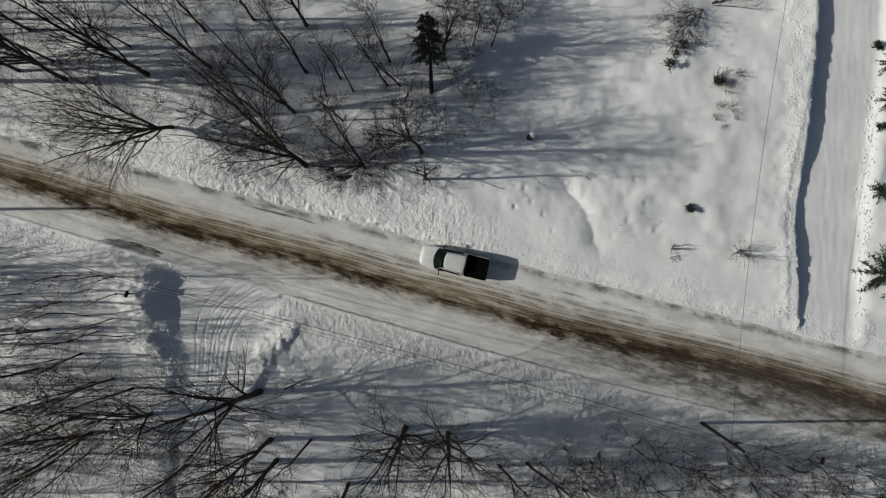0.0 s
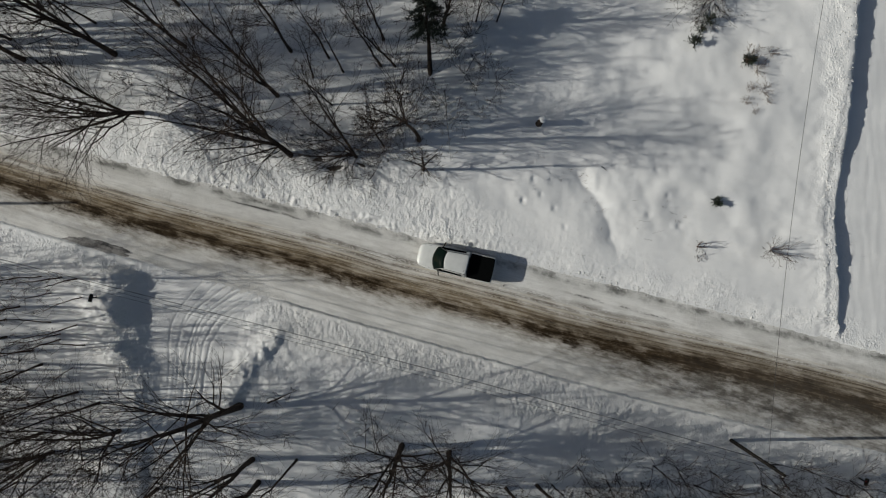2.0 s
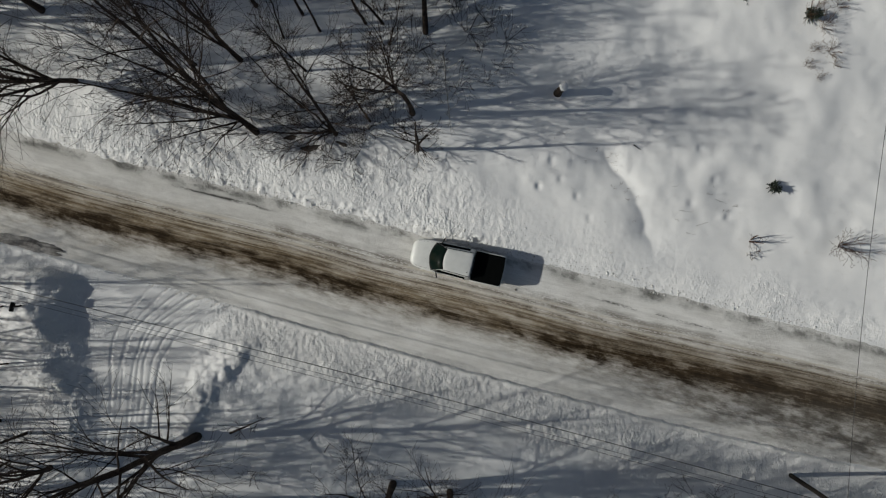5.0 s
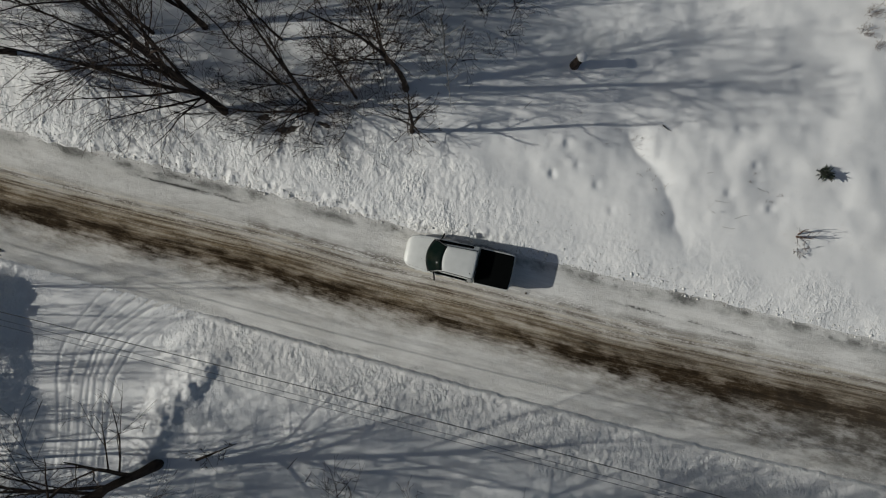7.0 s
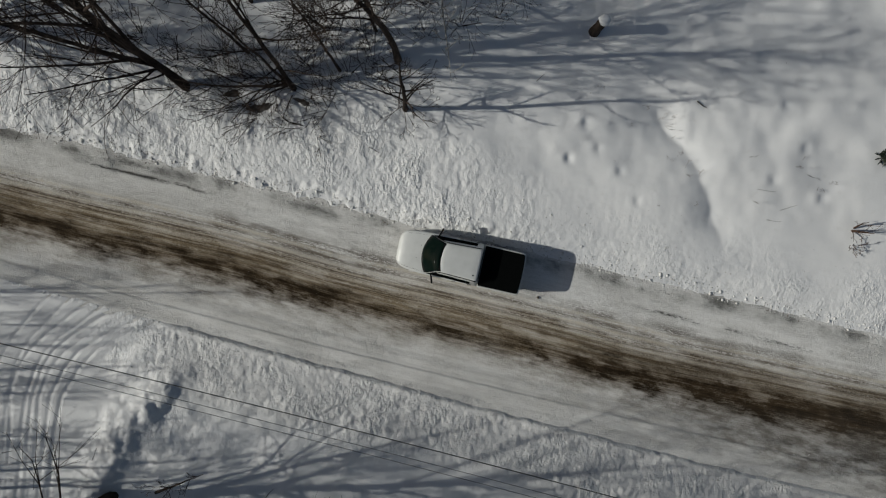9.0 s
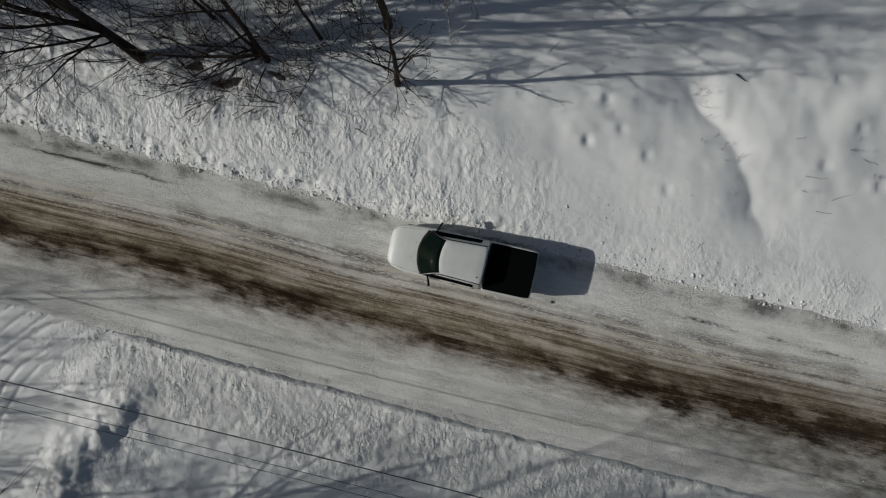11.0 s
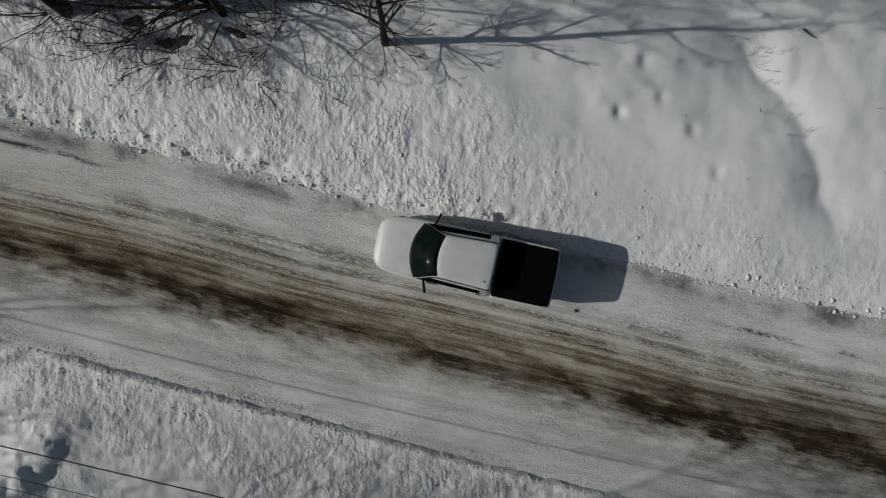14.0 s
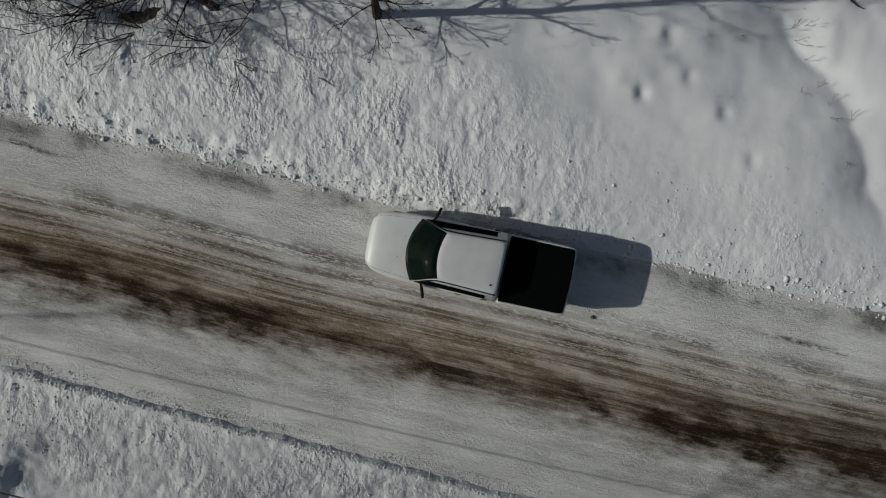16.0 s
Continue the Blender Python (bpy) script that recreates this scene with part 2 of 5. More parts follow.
        dash = sharp(blend((run, 0.35), (clump, 0.35), (fleck, 0.30)), 0.05, 0.0, 1.0, level)
        seams = n.math("ADD", n.math("MULTIPLY", n.math("MULTIPLY", d, held_in), dash), seams)
    colour = n.mix(n.math("MINIMUM", seams, 0.92), colour, (0.022, 0.022, 0.020))
    colour = n.mix(ice, colour, n.mix(speck, (0.17, 0.17, 0.16), (0.045, 0.045, 0.042)))
    n.bump(n.math("MULTIPLY", n.math("ADD", centred(grit, 1.0), centred(fleck, 0.9)), n.ramp(blend((clump, 0.6), (run, 0.4)), 0.44, 0.58, 0.45, 1.0)), 1.0, 0.042)
    return n.done(colour)


SNOW = snow_material()
ROAD = road_material()
CLOD = grainy("snow_clod", (0.50, 0.49, 0.47), (0.72, 0.72, 0.71), 12, 0.8)
# a little greyer than the clods
CRUMB = grainy("grey_snow_crumb", (0.46, 0.455, 0.445), (0.70, 0.695, 0.68), 12, 0.8)
DIRTY_ICE = grainy("grey_dirty_ice", (0.07, 0.066, 0.062), (0.26, 0.25, 0.24), 7, 0.6)
EARTH = grainy("frozen_earth", (0.03, 0.027, 0.025), (0.10, 0.093, 0.087), 9, 0.9, specular=0.1)
SOIL = grainy("dirty_ice", (0.05, 0.04, 0.03), (0.22, 0.18, 0.14), 9, 0.6)
BARK = grainy("dark_bark", (0.023, 0.0165, 0.0132), (0.066, 0.050, 0.041), 10, 0.9, stretch=(1, 1, 0.25), specular=0.12)
PALE_BARK = grainy("pale_bark", (0.16, 0.15, 0.14), (0.42, 0.41, 0.39), 8, 0.8, stretch=(1, 1, 2.0), specular=0.12)
RED_BARK = grainy("reddish_twigs", (0.040, 0.024, 0.018), (0.10, 0.062, 0.046), 12, 0.8, specular=0.12)
DRY = grainy("dry_stalks", (0.06, 0.036, 0.022), (0.16, 0.105, 0.065), 12, 0.85, specular=0.12)
NEEDLE = grainy("pine_needles", (0.007, 0.012, 0.007), (0.028, 0.040, 0.022), 6, 0.6)
POLEWOOD = grainy("weathered_pole_wood", (0.008, 0.007, 0.006), (0.022, 0.019, 0.016), 14, 0.85, stretch=(1, 1, 0.1), specular=0.12)
STEEL = grainy("galvanised_steel", (0.20, 0.20, 0.20), (0.34, 0.34, 0.34), 20, 0.45, 0.8, 0.05)
WIRE = grainy("black_cable", (0.012, 0.012, 0.012), (0.03, 0.03, 0.03), 20, 0.6)
PAINT = grainy("white_car_paint", (0.53, 0.54, 0.525), (0.61, 0.62, 0.605), 3, 0.42, 0.0, 0.02, 0.002)
PAINT.node_tree.nodes["Principled BSDF"].inputs["Coat Weight"].default_value = 0.15
TRIM = grainy("black_plastic", (0.008, 0.008, 0.008), (0.02, 0.02, 0.02), 25, 0.6)
TRIM.node_tree.nodes["Principled BSDF"].inputs["Specular IOR Level"].default_value = 0.03
VINYL = grainy("black_vinyl_cover", (0.0014, 0.0019, 0.0019), (0.0020, 0.0026, 0.0026), 18, 0.75, bump=0.05)
VINYL.node_tree.nodes["Principled BSDF"].inputs["Specular IOR Level"].default_value = 0.05
RUBBER = grainy("tyre_rubber", (0.015, 0.015, 0.015), (0.04, 0.038, 0.035), 20, 0.85)
CHROME = grainy("brushed_chrome", (0.45, 0.45, 0.46), (0.65, 0.65, 0.66), 15, 0.25, 1.0, 0.03)
RED_LENS = grainy("red_lamp_lens", (0.25, 0.01, 0.01), (0.4, 0.02, 0.02), 15, 0.2)
CLEAR_LENS = grainy("clear_lamp_lens", (0.36, 0.36, 0.36), (0.5, 0.5, 0.5), 15, 0.3)
_g = Nodes("tinted_glass", 0.03)
_g.bsdf.inputs["IOR"].default_value = 1.3
_g.bsdf.inputs["Specular IOR Level"].default_value = 0.15
GLASS = _g.done(_g.mix(_g.noise(_g.coords(), 2, 2), (0.0025, 0.006, 0.005), (0.005, 0.011, 0.009)))

SIDE_GLASS = grainy("dark_side_glass", (0.003, 0.004, 0.004), (0.006, 0.007, 0.007), 3, 0.12, 0.0, 0.0)
SIDE_GLASS.node_tree.nodes["Principled BSDF"].inputs["Specular IOR Level"].default_value = 0.0


# ---- mesh helpers ----
def mesh_of(name, verts, faces, material, smooth=True):
    me = bpy.data.meshes.new(name)
    me.from_pydata([tuple(v) for v in verts], [], faces)
    me.materials.append(material)
    if smooth:
        me.polygons.foreach_set("use_smooth", [True] * len(me.polygons))
    me.update()
    return me


def part(name, bm, material, parent, label=""):
    """Links a bmesh (or a mesh) as one object under a thing or a part."""
    if isinstance(bm, bmesh.types.BMesh):
        me = bpy.data.meshes.new(name)
        bmesh.ops.recalc_face_normals(bm, faces=bm.faces)
        bm.to_mesh(me)
        bm.free()
        me.materials.append(material)
    else:
        me = bm
    ob = new(name, me)
    ob.parent = parent
    if label:
        tagged(ob, label)
    return ob


def box(sx, sy, sz, at=(0, 0, 0), bevel=0.0, segments=2, turn=None):
    bm = bmesh.new()
    bmesh.ops.create_cube(bm, size=1, matrix=Matrix.Diagonal((sx, sy, sz, 1)))
    if bevel:
        bmesh.ops.bevel(bm, geom=bm.edges[:], offset=bevel, segments=segments, affect="EDGES", profile=0.5)
    bm.transform(Matrix.Translation(at) @ (turn or Matrix()))
    return bm


def tube(points, radii, sides=8):
    """A closed tube through points."""
    pts, rad = np.array(points, float), np.array(radii, float)
    v, f = tubes(pts[None], rad[None], sides)
    bm = bmesh.new()
    vs = [bm.verts.new(p) for p in v]
    for q in f:
        bm.faces.new([vs[i] for i in q])
    n = len(pts)
    bm.faces.new(vs[:sides])
    bm.faces.new(vs[(n - 1) * sides:])
    for face in bm.faces:
        face.smooth = len(face.verts) == 4
    return bm


def tubes(pts, rad, sides):
    """Vertices and quads of many tubes at once: pts (n, k, 3), rad (n, k)."""
    n, k, _ = pts.shape
    d = np.gradient(pts, axis=1)
    d /= np.linalg.norm(d, axis=2, keepdims=True) + 1e-9
    ref = np.where(np.abs(d[..., 2:3]) > 0.9, np.array([1.0, 0, 0]), np.array([0, 0, 1.0]))
    a = np.cross(d, ref)
    a /= np.linalg.norm(a, axis=2, keepdims=True) + 1e-9
    b = np.cross(d, a)
    th = np.arange(sides) * 2 * math.pi / sides
    ring = pts[:, :, None] + rad[:, :, None, None] * (a[:, :, None] * np.cos(th)[None, None, :, None] + b[:, :, None] * np.sin(th)[None, None, :, None])
    idx = np.arange(n * k * sides).reshape(n, k, sides)
    p, q = idx[:, :-1], idx[:, 1:]
    quads = np.stack([p, np.roll(p, -1, 2), np.roll(q, -1, 2), q], -1).reshape(-1, 4)
    return ring.reshape(-1, 3), quads.tolist()


def join_tubes(groups):
    """One list of vertices and faces from several (points, radii, sides)."""
    vs, fs, base = [], [], 0
    for pts, rad, sides in groups:
        v, f = tubes(np.array(pts, float), np.array(rad, float), sides)
        vs.append(v)
        fs.extend([[i + base for i in q] for q in f])
        base += len(v)
    return np.concatenate(vs), fs


# ---- relief of the place ----
def lattice(ix, iy, seed):
    h = (ix.astype(np.int64) * 374761393 + iy.astype(np.int64) * 668265263 + seed * 1274126177) & 0x7FFFFFFF
    h = ((h ^ (h >> 13)) * 1274126177) & 0x7FFFFFFF
    return ((h ^ (h >> 16)) & 0xFFFF) / 65535.0


def wander(x, y, size, seed=0, octaves=3, rough=0.5):
    """Smooth noise from -1 to 1, with features of the given size in metres."""
    total, amp, norm = 0.0, 1.0, 0.0
    for o in range(octaves):
        px, py = x / size * 2 ** o + 31.7 * o, y / size * 2 ** o - 17.3 * o
        ix, iy = np.floor(px), np.floor(py)
        fx, fy = px - ix, py - iy
        fx, fy = fx * fx * fx * (fx * (fx * 6 - 15) + 10), fy * fy * fy * (fy * (fy * 6 - 15) + 10)
        a, b = lattice(ix, iy, seed + o), lattice(ix + 1, iy, seed + o)
        c, d = lattice(ix, iy + 1, seed + o), lattice(ix + 1, iy + 1, seed + o)
        total = total + amp * ((a * (1 - fx) + b * fx) * (1 - fy) + (c * (1 - fx) + d * fx) * fy)
        norm += amp
        amp *= rough
    return total / norm * 2 - 1


def step(a, b, v):
    s = np.clip((v - a) / (b - a), 0, 1)
    return s * s * (3 - 2 * s)


def upper_edge(x):
    return 0.25 - 0.252 * x


def lower_edge(x):
    return -7.52 - 0.284 * x + 0.0012 * np.clip(x, 0, 60) ** 2


LANE_X = [-60, -35, -28, -23, -18.5, -14.3, -12, -9, -6.3, -3.9, -0.6, 3.4, 5.5, 8.2, 10.6, 15.6, 20.8, 25.2, 30, 35, 60]
LANE_Y = [12.3, 5.4, 3.4, 1.9, 0.65, -0.45, -0.8, -1.7, -2.5, -3.3, -4.0, -5.1, -5.65, -6.35, -7.05, -8.05, -9.35, -10.3, -11.5, -12.8, -19.6]


def dark_lane(x):
    return sum(np.interp(x + d, LANE_X, LANE_Y) for d in (-2.4, -1.2, 0, 1.2, 2.4)) / 5


def along(y, ys, xs):
    return np.interp(y, ys, xs)


TRACK_Y = [-13.4, -10.9, -7.4, -6.0, -5.2, -4.4, -3.9, -3.0, -2.2]
TRACK_A = [-21.5, -21.1, -20.95, -20.75, -20.4, -19.9, -19.5, -18.8, -18.0]
TRACK_B = [-18.9, -18.6, -18.05, -17.2, -16.4, -14.9, -13.6, -11.5, -9.0]


def relief(x, y):
    """Height of the snow."""
    x, y = np.asarray(x, float), np.asarray(y, float)
    du, dl = (y - upper_edge(x)) * 0.97, (lower_edge(x) - y) * 0.964
    ragged = 0.22 * wander(x, y, 0.5, 5, 3, 0.65) + 0.12 * wander(x, y, 4.0, 6, 2)
    du, dl = du + ragged, dl + ragged * 0.35
    calm = step(1, 6, x) * (du > dl)
    du = du - ragged * 0.55 * calm
    # upper side: a ploughed bank, then drifts
    rough = wander(x, y * 0.78, 0.28, 11, 3, 0.8) * (0.7 + 0.6 * wander(x, y, 1.3, 14, 2)) * (1 - 0.55 * step(-1, 7, x) * (1 - 0.5 * step(14, 18, x)) * (du > dl))
    drift = 0.36 * wander(x, y, 5.0, 21, 3, 0.45) + 0.085 * wander(x, y, 1.9, 22, 3) + 0.014 * wander(x, y, 0.6, 24, 2)
    up = (0.42 - 0.14 * calm) * step(0, 0.9 + 0.7 * calm, du) + 0.30 * step(0.6, 5.0, du) + drift * step(1.5, 6, du)
    up = up + (0.060 * step(0.1, 0.6, du) * (1 - 0.9 * step(3.0 - 1.4 * step(0, 7, x), 5.5 - 1.6 * step(0, 7, x), du + 1.2 * wander(x, y, 3, 9)))) * rough
    # lower side: a sharp lip along the edge, rough throw, then drifts
    lo = 0.14 * step(0, 0.16, dl) - 0.07 * step(0.2, 0.5, dl) + 0.22 * step(0.5, 2.5, dl) + drift * step(1.5, 5, dl)
    lo = lo + (0.085 * step(0.05, 0.4, dl) * (1 - 0.8 * step(2.0, 4.5, dl + 1.2 * wander(x, y, 3, 9)))) * rough
    # gully in the upper drifts
    gx = along(y, [-0.5, 0.4, 1.5, 2.2, 3.0, 3.6, 4.2, 5.1, 6.0, 8.0], [13.5, 13.2, 12.85, 12.65, 12.25, 11.95, 11.55, 10.8, 10.4, 10.1]) + 0.12 * wander(x * 0, y, 0.8, 41, 2)
    s = x - gx + 0.05 * wander(x, y, 0.5, 42, 2)
    near = np.sqrt(s * s + 0.006)
    gully = np.where(s < 0, np.exp((0.08 - near) / 1.0), np.exp((0.08 - near) / 1.6)) * step(-1.6, 1.0, y) * (1 - step(4.6, 7.4, y))
    up = up - (0.33 + 0.05 * wander(x, y, 0.9, 43, 2)) * gully
    s2 = x - along(y, [-1.0, 2.0, 4.0, 6.0], [17.2, 16.2, 15.5, 15.3]) + 0.15 * wander(x, y, 1.0, 44, 2)
    up = up - 0.14 * np.exp(-np.sqrt(s2 * s2 + 0.05) / 0.75) * step(0.0, 2.0, y) * (1 - step(4.8, 6.4, y))
    # dents of old footprints
    for px, py, deep in ((6.2, 3.65, 0.10), (7.6, 4.1, 0.05), (8.6, 3.0, 0.06), (7.0, 5.3, 0.08), (9.4, 1.6, 0.05), (15.8, 2.5, 0.08), (17.3, 4.0, 0.09), (18.2, 1.6, 0.08), (16.4, 6.0, 0.09)):
        up = up - deep * np.exp(-((x - px) ** 2 * 1.3 + (y - py) ** 2) / 0.05) + 0.5 * deep * np.exp(-((x - px + 0.3) ** 2 + (y - py) ** 2) / 0.06)
    for px, py, deep in ((-8.4, 6.2, 0.45), (-9.4, 6.8, 0.3)):
        up = up - deep * np.exp(-((x - px) ** 2 * 1.2 + (y - py) ** 2 * 3) / 0.5)
    # upper drive: a bank with a steep side towards it
    bx = along(y, [-7.5, -2.8, 2.0, 6.9, 11.7, 16.6, 21.5, 60], [30.7, 30.4, 30.1, 30.8, 31.3, 31.8, 32.0, 33]) + 0.14 * wander(x * 0, y, 0.9, 51, 3)
    ex = along(y, [-8, -1.9, 4.5, 9.3, 14.2, 19, 60], [35.0, 35.3, 35.7, 36.4, 37.1, 37.6, 40]) + 0.2 * wander(x * 0, y, 1.1, 52, 3)
    ridge = (0.15 + 0.10 * step(2, 17, y)) * np.exp(-(np.minimum(x - bx, 0) / 1.3) ** 2)
    floor = step(bx - 0.03, bx + 0.18, x) * (1 - step(ex - 0.2, ex + 1.6, x)) * step(-0.3, 0.5, du)
    up = up + ridge * step(0.2, 1.2, du) * (x < bx + 0.2) + 0.04 * rough * np.exp(-((x - bx + 0.8) / 1.0) ** 2)
    up = up + 0.14 * np.exp(-((x - ex - 0.7) / 0.7) ** 2) * step(0, 1, du) * (1 + 0.6 * wander(x, y, 0.8, 53, 3))
    ruts = 0.03 * wander(x * 3.5, y * 0.35, 0.7, 54, 3)
    shelf = bx - 0.95 + 0.75 * step(6, 15, y) + 0.16 * wander(x * 0, y, 0.6, 55, 3)
    up = up - 0.09 * step(shelf - 0.05, shelf + 0.08, x) * (x < bx + 0.3) * step(0.3, 1.5, du)
    up = up + 0.05 * wander(x, y, 0.7, 56, 2) * np.exp(-((x - bx + 1.6) / 1.4) ** 2) * (x < bx)
    up = up * (1 - floor) + (0.03 + ruts) * floor
    # lower drive: a high lumpy bank, level floor with tyre grooves, then a mound
    lumps = wander(x, y, 1.3, 61, 4, 0.65)
    hx = along(y, [-60, -20.3, -15.5, -10.6, -7.7, -4.3, -1.4], [-27, -25.2, -24.3, -23.5, -24.5, -25.2, -24.7]) + 0.42 * wander(x * 0, y, 1.5, 62, 4, 0.6)
    w = x - hx
    bank = np.where(w < 0, np.exp(-(w / 2.6) ** 2), 1 - step(-0.3, 2.3 + 0.5 * lumps, w)) * (1.05 + 0.38 * lumps + 0.30 * wander(x, y, 0.6, 63, 4, 0.7)) * step(0.5, 1.8, dl)
    bank = bank * (0.26 + 0.22 * step(-14, -10.5, y) + 0.52 * step(-10, -7.8, y)) * (1 - 0.22 * np.exp(-((y + 7.4 + 0.5 * (x + 24)) / 0.7) ** 2))
    mouth = along(y, [-12, -8, -6, -4.8, -3.6], [-16.2, -15.6, -14.9, -13.9, -12.4])
    drive = step(hx + 1.4, hx + 2.4, x) * (1 - step(mouth - 0.8, mouth + 0.25, x))
    lo = lo * (1 - drive) + drive * (0.012 + 0.09 * step(0.3, 4.0, dl) + 0.008 * rough * step(0.5, 2.0, dl))
    lo = lo + bank
    tx, ty = along(y, [-14, -12.0, -9.1, -7.7, -6.5, -5.5], [-16.8, -16.4, -15.0, -13.6, -12.6, -11.6]), y
    m = x - tx
    knobs = wander(x, y, 0.75, 64, 3, 0.6)
    mound = np.where(m < 0, np.exp(-(m / 1.3) ** 2), np.exp(-(m / 0.85) ** 2)) * (0.46 + 0.15 * knobs + 0.05 * wander(x, y, 0.35, 65, 2)) * step(-14, -11.5, y) * (1 - step(-7.2, -5.4, y))
    lo = lo + mound * step(0.6, 2.0, dl)
    lo = lo + 0.12 * knobs * np.exp(-((x + 12.9) ** 2 + (y + 9.2) ** 2) / 7)
    for px, py, size in ((-14.0, -10.6, 0.3), (-15.3, -12.0, 0.25)):
        lo = lo - 0.16 * np.exp(-((x - px) ** 2 + (y - py) ** 2) / size)
    ta, tb = along(y, TRACK_Y, TRACK_A), along(y, TRACK_Y, TRACK_B)
    for q, deep in ((0.0, 1.0), (0.12, 0.6), (0.27, 1.0), (0.40, 0.9), (0.53, 1.0), (0.68, 0.7), (0.80, 1.0), (1.0, 0.9)):
        line = ta + (tb - ta) * q + 0.28 * wander(x * 0, y, 5.0, 70 + int(q * 50), 2)
        cut = np.exp(-((x - line) / 0.075) ** 2) * step(-14.5, -12, y) * (1 - step(-2.4, -1.4, y)) * (0.7 + 0.5 * wander(x, y, 1.6, 60 + int(q * 40), 2))
        lo = lo - 0.075 * deep * cut
    arc = np.hypot(x + 13.4, y + 9.2) - 6.2
    lo = lo - 0.06 * np.exp(-(arc / 0.08) ** 2) * (x < -13.9) * (y > -5.6) * step(-17.5, -16.0, x)
    far = np.hypot(x, y)
    z = np.where(du > dl, up * step(-0.05, 0.25, du), lo * step(-0.05, 0.25, dl)) - 0.10 * (1 - step(-0.1, 0.12, np.maximum(du, dl)))
    return z + step(60, 300, far) * 4 * wander(x, y, 120, 80, 2)


def churned(x, y):
    """Where the snow is broken up: 1 in the plough's throw, little on the drifts."""
    du, dl = (y - upper_edge(x)) * 0.97, (lower_edge(x) - y) * 0.964
    w = 1.3 * wander(x, y, 3, 9) + 0.5 * wander(x, y, 0.8, 10)
    c = np.where(du > dl, 1 - step(2.4, 5.0, du + w), 0.75 * (1 - step(1.8, 4.5, dl + w)))
    c = np.where(du > dl, c * (1 - step(1.2, 3.4, du + w) * step(0, 7, x)), c)
    c = c * (1 - 0.6 * step(-1, 7, x) * (1 - 0.5 * step(14, 18, x)) * (du > dl))
    c = c * (1 - 0.85 * step(-22.6, -21.6, x) * (1 - step(-16.8, -15.0, x)) * (dl > 0.2))
    drives = np.exp(-((x - 30.0) / 1.2) ** 2) * (du > 0) + np.exp(-((x + 24.2) / 2.0) ** 2) * (dl > 0) + 0.5 * np.exp(-((x + 13) ** 2 + (y + 9) ** 2) / 9)
    return np.clip(np.maximum(c, drives), 0.06, 1.0) * (0.55 + 0.45 * step(-0.4, 0.5, wander(x, y, 1.1, 12, 2)))


def edge_greyed(x, y):
    """Where the snow is greyer: a ragged strip a few metres wide along the lower edge."""
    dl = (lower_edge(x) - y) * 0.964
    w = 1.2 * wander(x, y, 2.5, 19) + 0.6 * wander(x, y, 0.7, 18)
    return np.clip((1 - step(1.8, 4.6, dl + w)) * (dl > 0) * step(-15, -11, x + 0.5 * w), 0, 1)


def spaced(fine0, fine1, fine, mid0, mid1, mid, far):
    """Grid lines that are dense in the middle and thin out towards the horizon."""
    a = np.arange(fine0, fine1, fine)
    left, right = np.arange(mid0, fine0, mid), np.arange(fine1, mid1, mid)
    out = np.cumsum(mid * 1.16 ** np.arange(1, 90))
    out = out[out < far]
    return np.concatenate([(mid0 - out)[::-1], left, a, right, mid1 + out])


def sheet(name, xs, ys, z, material, lane=None):
    """A mesh on a grid of lines (xs, ys are 2D)."""
    rows, cols = xs.shape
    co = np.stack([xs, ys, z], -1).reshape(-1, 3).astype(np.float32)
    i = np.arange(rows * cols).reshape(rows, cols)
    quads = np.stack([i[:-1, :-1], i[:-1, 1:], i[1:, 1:], i[1:, :-1]], -1).reshape(-1, 4).astype(np.int32)
    me = bpy.data.meshes.new(name)
    me.vertices.add(len(co))
    me.vertices.foreach_set("co", co.ravel())
    me.loops.add(quads.size)
    me.loops.foreach_set("vertex_index", quads.ravel())
    me.polygons.add(len(quads))
    me.polygons.foreach_set("loop_start", np.arange(0, quads.size, 4, dtype=np.int32))
    me.polygons.foreach_set("use_smooth", np.ones(len(quads), dtype=bool))
    me.update(calc_edges=True)
    me.materials.append(material)
    if lane is not None:
        at = me.attributes.new("lane", "FLOAT_VECTOR", "POINT")
        at.data.foreach_set("vector", lane.reshape(-1, 3).astype(np.float32).ravel())
    return new(name, me)


gx, gy = np.meshgrid(spaced(-23.5, 15, 0.08, -41, 41, 0.18, 900), spaced(-14, 9, 0.08, -25, 25, 0.18, 900))
land = sheet("ground", gx, gy, relief(gx, gy), SNOW)
land.data.attributes.new("churn", "FLOAT", "POINT").data.foreach_set("value", churned(gx, gy).astype(np.float32).ravel())
land.data.attributes.new("grit", "FLOAT", "POINT").data.foreach_set("value", edge_greyed(gx, gy).astype(np.float32).ravel())
tagged(land, "deep wind-drifted white snow with ploughed banks", "snow", kind="structure")

